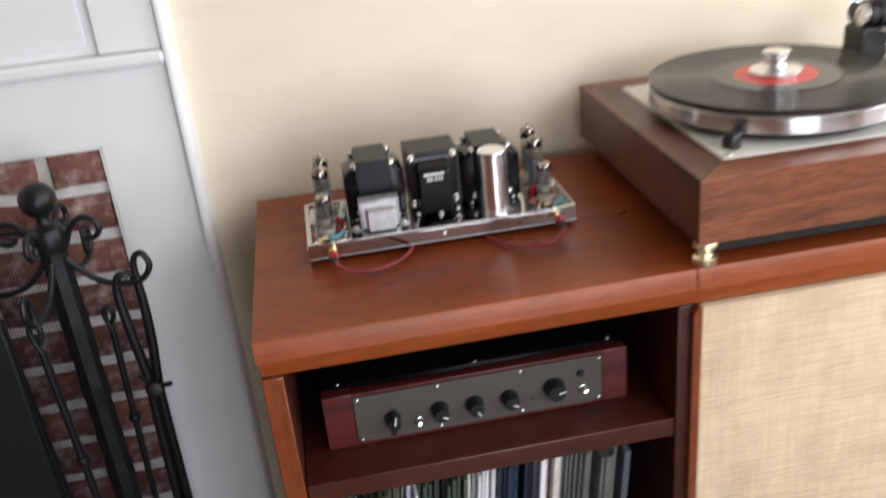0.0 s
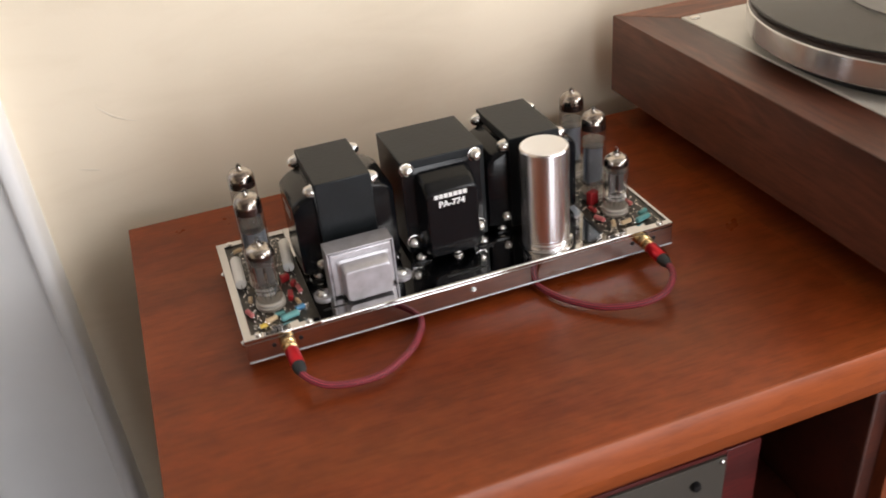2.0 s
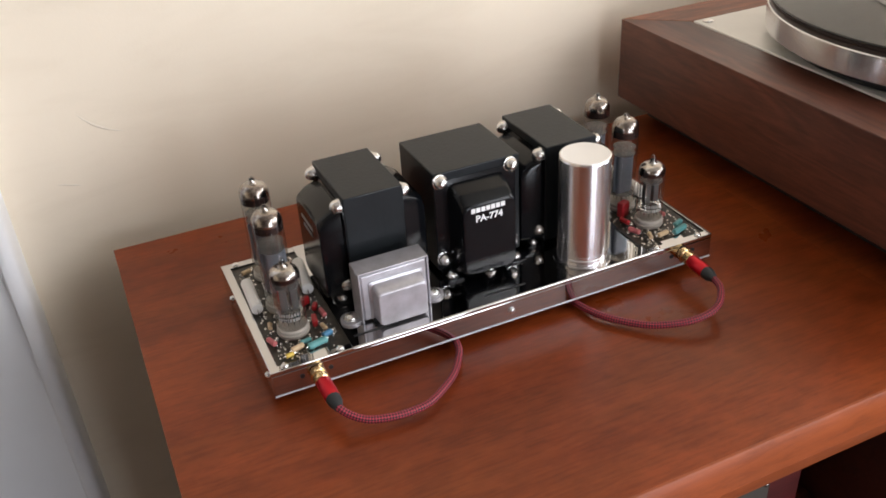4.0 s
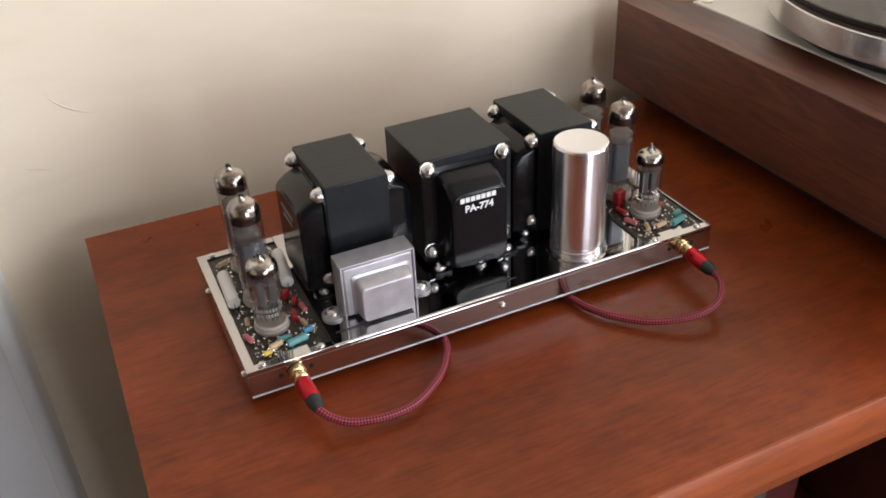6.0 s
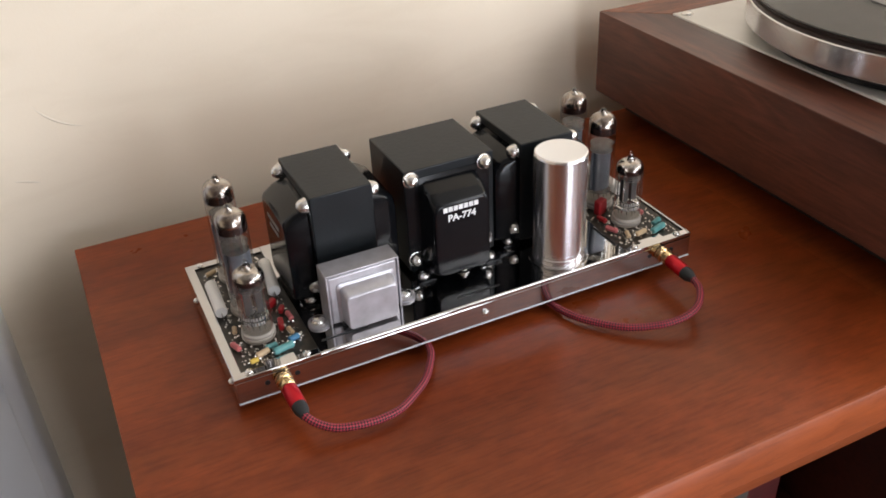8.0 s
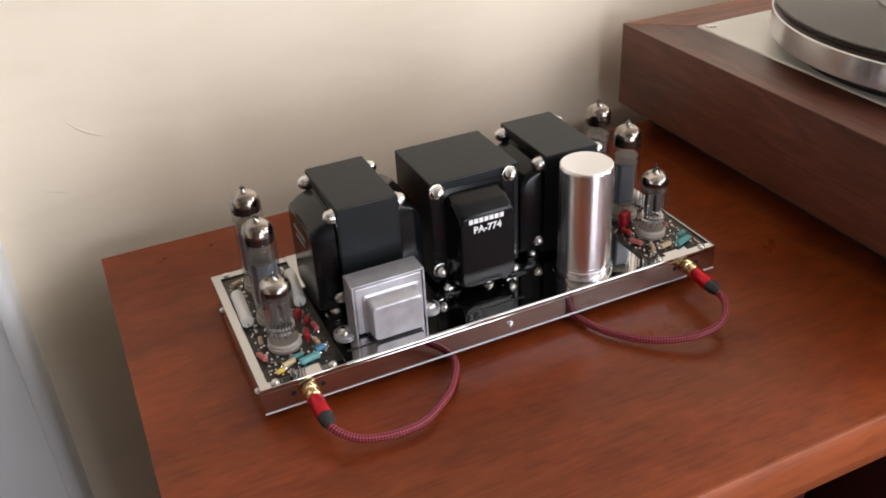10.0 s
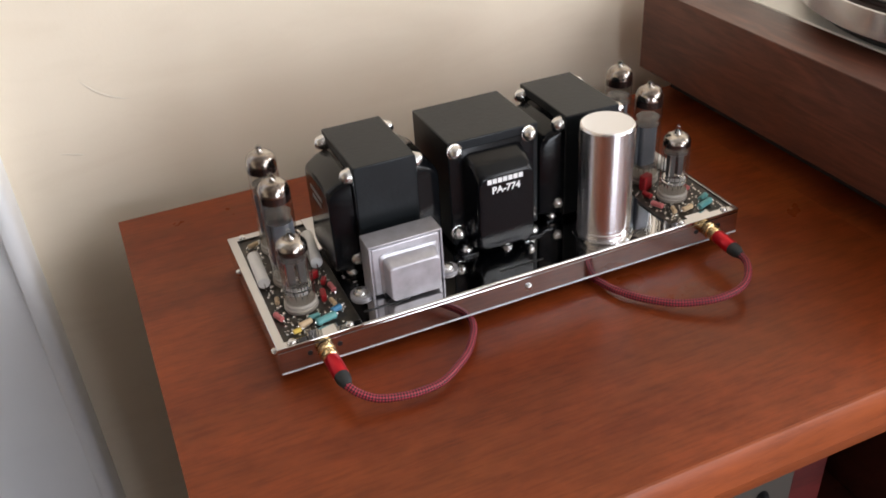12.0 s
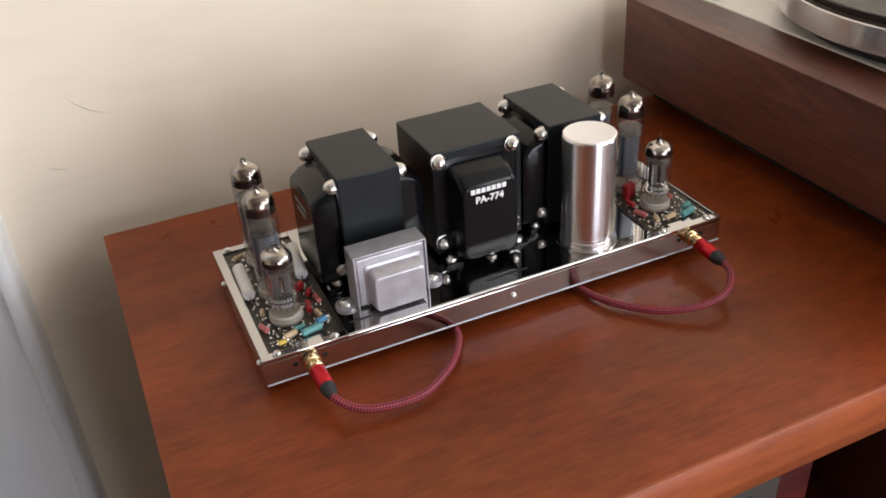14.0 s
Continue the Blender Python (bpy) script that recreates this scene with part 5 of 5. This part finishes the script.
def zz(z):
    return z - FZ


part("base", lathe([(0, 0), (0.105, 0), (0.110, 0.004), (0.100, 0.014), (0.030, 0.030), (0.016, 0.034), (0, 0.034)], 36), IRON, tools)
post_rng = random.Random(4)
post_rings = [(0.0180 + post_rng.uniform(-0.0014, 0.0014), 0.030 + (zz(0.030) - 0.030) * k / 46) for k in range(47)]
part("post", lathe([(0, 0.030)] + post_rings + [(0, zz(0.030))], 8), IRON, tools, "heavy hammered iron post")
part("collar", lathe([(0, 0), (0.0205, 0), (0.0225, 0.004), (0.0225, 0.020), (0.0195, 0.029), (0.0095, 0.036), (0.0080, 0.041), (0.0085, 0.046), (0, 0.046)], 24, (0, 0, zz(0.024))), IRON, tools)
ball_prof = [(0.0225 * math.sin(a), 0.0225 * (1 - math.cos(a))) for a in np.linspace(0.0, math.pi, 17)]
part("ball_finial", lathe([(max(r, 0.0), z) for r, z in ball_prof], 32, (0, 0, zz(0.068))), IRON, tools, "round iron ball finial")


def scroll(turn):
    """One hook arm: a small inner curl, a sagging arm and an open eye at its end."""
    pts = [(0.012, 0, zz(0.022)), (0.021, 0, zz(0.034)), (0.031, 0, zz(0.052)), (0.045, 0, zz(0.062)), (0.059, 0, zz(0.059)), (0.065, 0, zz(0.046)), (0.057, 0, zz(0.035)), (0.045, 0, zz(0.037)), (0.043, 0, zz(0.045))]
    part("curl", tube(smooth_path(pts, 6), 0.0040, 10), IRON, tools, m=pose(0, 0, 0, 0, 0, turn))
    pts = [(0.006, 0, zz(0.022)), (0.020, 0, zz(0.000)), (0.045, 0, zz(-0.024)), (0.076, 0, zz(-0.034)), (0.101, 0, zz(-0.030)), (0.115, 0, zz(-0.012)), (0.109, 0, zz(0.006)), (0.098, 0, zz(0.001)), (0.095, 0, zz(-0.018)), (0.098, 0, zz(-0.034))]
    part("hook_arm", tube(smooth_path(pts, 6), 0.0042, 10), IRON, tools, m=pose(0, 0, 0, 0, 0, turn))


for turn in (-8, 82, 172, 262):
    scroll(turn)


def fire_tool(name, x, y, z_top, lean, head, label, r=0.0052, reach=1.0):
    """A long iron rod with a looped grip that hangs from a hook, and its head near the floor."""
    t_ = thing(name, (x, y, z_top), label, "fire tool", m=Matrix.Translation((x, y, z_top)) @ pose(0, 0, 0, lean[0], lean[1], 0) @ Matrix.Diagonal((1, 1, reach, 1)))
    loop_ = [(0.001, 0, -0.022), (0.006, 0, -0.010), (0.005, 0, 0.003), (-0.002, 0, 0.005), (-0.006, 0, -0.002), (-0.004, 0, -0.018), (0, 0, -0.034)]
    part("eye", tube(smooth_path(loop_, 6), 0.0036, 10), IRON, t_)
    part("shaft", tube([(0, 0, -0.034), (0, 0, -0.21), (0, 0, -0.42), (0, 0, -0.56)], r, 10), IRON, t_)
    part("knuckle", lathe([(0, 0), (0.008, 0.003), (0.0095, 0.008), (0.008, 0.013), (0, 0.016)], 16, (0, 0, -0.205)), IRON, t_)
    if head == "shovel":
        b = box(-0.05, 0.05, -0.004, 0.004, -0.66, -0.555, 0.003)
        box(-0.05, -0.045, -0.004, 0.018, -0.655, -0.56, 0.002, bm=b)
        box(0.045, 0.05, -0.004, 0.018, -0.655, -0.56, 0.002, bm=b)
        part("blade", b, IRON, t_)
    elif head == "brush":
        part("brush_head", lathe([(0, -0.66), (0.030, -0.66), (0.026, -0.60), (0.014, -0.565), (0, -0.555)], 24), BLACK_PLASTIC, t_)
    else:
        part("tip", tube(smooth_path([(0, 0, -0.55), (0, 0, -0.62), (0.014, 0, -0.635), (0.026, 0, -0.615)], 5), 0.0050, 10, taper=lambda s: 1 - 0.5 * s), IRON, t_)
    return t_



def fire_tongs(x, y, z_top):
    """Two hooked arms that cross at a rivet and run down side by side to flat tips."""
    t_ = thing("fire_tongs", (x, y, z_top), "black iron fire tongs hanging open on the stand", "fire tool", m=Matrix.Translation((x, y, z_top)) @ pose(0, 0, 0, 0, 1.0, 0))
    for side, pts in ((-1, [(0.006, 0, 0.004), (-0.001, 0, 0.008), (-0.010, 0, 0.000), (-0.012, 0, -0.030), (-0.007, 0, -0.090), (0.000, 0, -0.160), (-0.002, 0, -0.210), (-0.002, 0, -0.400), (-0.004, 0, -0.600)]),
                      (1, [(-0.004, 0.007, 0.002), (0.004, 0.007, 0.006), (0.013, 0.007, -0.006), (0.015, 0.007, -0.050), (0.013, 0.007, -0.110), (0.009, 0.007, -0.160), (0.008, 0.007, -0.210), (0.010, 0.007, -0.400), (0.008, 0.007, -0.600)])):
        part("arm", tube(smooth_path(pts, 6), 0.0050, 10, taper=lambda s: 0.80 + 0.55 * min(1.0, s * 2.2)), IRON, t_)
        part("tip", lathe([(0, 0), (0.013, 0), (0.013, 0.004), (0, 0.004)], 18, m=Matrix.Translation((pts[-1][0], pts[-1][1], -0.608)) @ pose(0, 0, 0, 0, 90, 0)), IRON, t_)
    part("rivet", lathe([(0, 0), (0.010, 0.001), (0.0125, 0.007), (0.010, 0.013), (0, 0.016)], 18, m=Matrix.Translation((0.006, -0.006, -0.163)) @ pose(0, 0, 0, 78, 20, 0)), IRON, t_, "round iron rivet head")
    part("guide_loop", tube(smooth_path([(-0.012, 0, -0.145), (0.0, -0.008, -0.152), (0.018, -0.007, -0.160), (0.026, 0.002, -0.165)], 6), 0.0034, 8), IRON, t_)
    return t_


fire_tongs(FX + 0.077, FY - 0.008, -0.030)
fire_tool("fire_brush", FX + 0.030, FY + 0.050, -0.098, (0, 1.5), "brush", "black hearth brush standing on the foot of the stand", 0.0048, 0.90)
fire_tool("poker", FX - 0.096, FY + 0.010, -0.036, (0, -2.0), "poker", "black iron poker hanging on the stand", 0.0060)
fire_tool("fire_shovel", FX - 0.017, FY - 0.096, -0.036, (0, -2.0), "shovel", "black iron hearth shovel hanging on the stand")

# dark folding guard beside the tools
guard = thing("fire_guard", (-0.47, 0.06, FLOOR_Z), "black fire guard with a rounded top edge", "fire guard")
GW, GH = 0.085, zz(0.0)
out = [(-GW - 0.10, 0.02), (-GW - 0.10, GH - 0.01)] + [(GW - 0.050 + 0.050 * math.sin(a), GH - 0.060 + 0.060 * math.cos(a)) for a in np.linspace(0, math.pi / 2, 9)] + [(GW, 0.02)]
part("panel", prism(out, -0.006, 0.006), SCREEN_BLACK, guard)
part("frame", tube([(x, 0, z) for x, z in out] + [(out[0][0], 0, out[0][1])], 0.006, 10), IRON, guard)

# fine wire spark screen close in front of the bricks
SPARK_W, SPARK_H = 0.44, zz(0.004)
spark = thing("spark_screen", (-0.362 - SPARK_W / 2, 0.252, FLOOR_Z), "black fine wire mesh spark screen before the bricks", "spark screen")
half = SPARK_W / 2
out = [(-half, 0.004), (-half, SPARK_H)] + [(half - 0.05 + 0.05 * math.sin(a), SPARK_H - 0.05 + 0.05 * math.cos(a)) for a in np.linspace(0, math.pi / 2, 9)] + [(half, 0.004)]
part("frame", tube([(x, 0, z) for x, z in out] + [(-half, 0, 0.004)], 0.0028, 8), IRON, spark)
wires = bmesh.new()
for slope in (1.7, -1.7):
    c = -SPARK_H - half * 1.7
    while c < SPARK_H + half * 1.7:
        # each wire runs z = slope * x + c, cut off at the frame
        ends = []
        for k in range(101):
            x = -half + SPARK_W * k / 100
            z = slope * x + c
            dx, dz = x - (half - 0.05), z - (SPARK_H - 0.05)
            if 0.004 < z < SPARK_H and not (dx > 0 and dz > 0 and dx * dx + dz * dz > 0.0025):
                ends.append((x, 0.0006 if slope > 0 else -0.0006, z))
        if len(ends) > 2:
            rod(ends[0], ends[-1], 0.00036, 3, bm=wires)
        c += 0.0082
tagged(part("wire_mesh", wires, IRON, spark, "fine diagonal wire mesh"), kind="stuff")

# ---- bricks of the facing, one by one ----
COURSE, BRICK_L, JOINT = 0.06895, 0.2089, 0.01545
brick_rng = random.Random(5)


def brick_mesh(w, seed):
    """A brick with a worn, wavy outline: a rounded front on straight sides."""
    r = random.Random(seed)
    hh, b = (COURSE - JOINT) / 2, bmesh.new()
    n = 6 if w > 0.12 else 3
    line = [(-w / 2 + w * k / n, hh) for k in range(n)] + [(w / 2, hh), (w / 2, 0.0)] + [(w / 2 - w * k / n, -hh) for k in range(n)] + [(-w / 2, -hh), (-w / 2, 0.0)]
    line = [(x + r.uniform(-0.0030, 0.0018) * (1 if x > 0 else -1), z + r.uniform(-0.0034, 0.0018) * (1 if z > 0 else -1)) for x, z in line]
    back = [b.verts.new((x, 0.012, z)) for x, z in line]
    side = [b.verts.new((x, 0.0024 + r.uniform(-0.0006, 0.0006), z)) for x, z in line]
    front = [b.verts.new((x * (1 - 0.005 / w), r.uniform(-0.0004, 0.0004), z * (1 - 0.0045 / (2 * hh)))) for x, z in line]
    for p, q in ((back, side), (side, front)):
        for k in range(len(line)):
            b.faces.new((p[k], p[(k + 1) % len(line)], q[(k + 1) % len(line)], q[k]))
    b.faces.new(front)
    me = finish(b, 60)
    me.materials.append(BRICK)
    return me


full = [brick_mesh(BRICK_L - JOINT, s) for s in range(6)]
row, z = 0, 0.0778
edge = SUR_IN - 0.0068
while z > FLOOR_Z + 0.04:
    right = (-0.3497 if row == 0 else -0.3672) + (0.0 if row % 2 == 0 else BRICK_L / 2)
    while right < edge:
        right += BRICK_L
    while right > -0.98:
        left = right - BRICK_L
        a, c = left + JOINT / 2, min(right - JOINT / 2, edge)
        if c - a > 0.02:
            me = full[brick_rng.randrange(6)] if abs((c - a) - (BRICK_L - JOINT)) < 1e-4 else brick_mesh(c - a, brick_rng.randrange(99))
            part("brick", me, None, facing, m=Matrix.Translation(((a + c) / 2, BRICK_Y - 0.004 + brick_rng.uniform(-0.0015, 0.0015), z + brick_rng.uniform(-0.0015, 0.0015))))
        right -= BRICK_L
    row, z = row + 1, z - COURSE
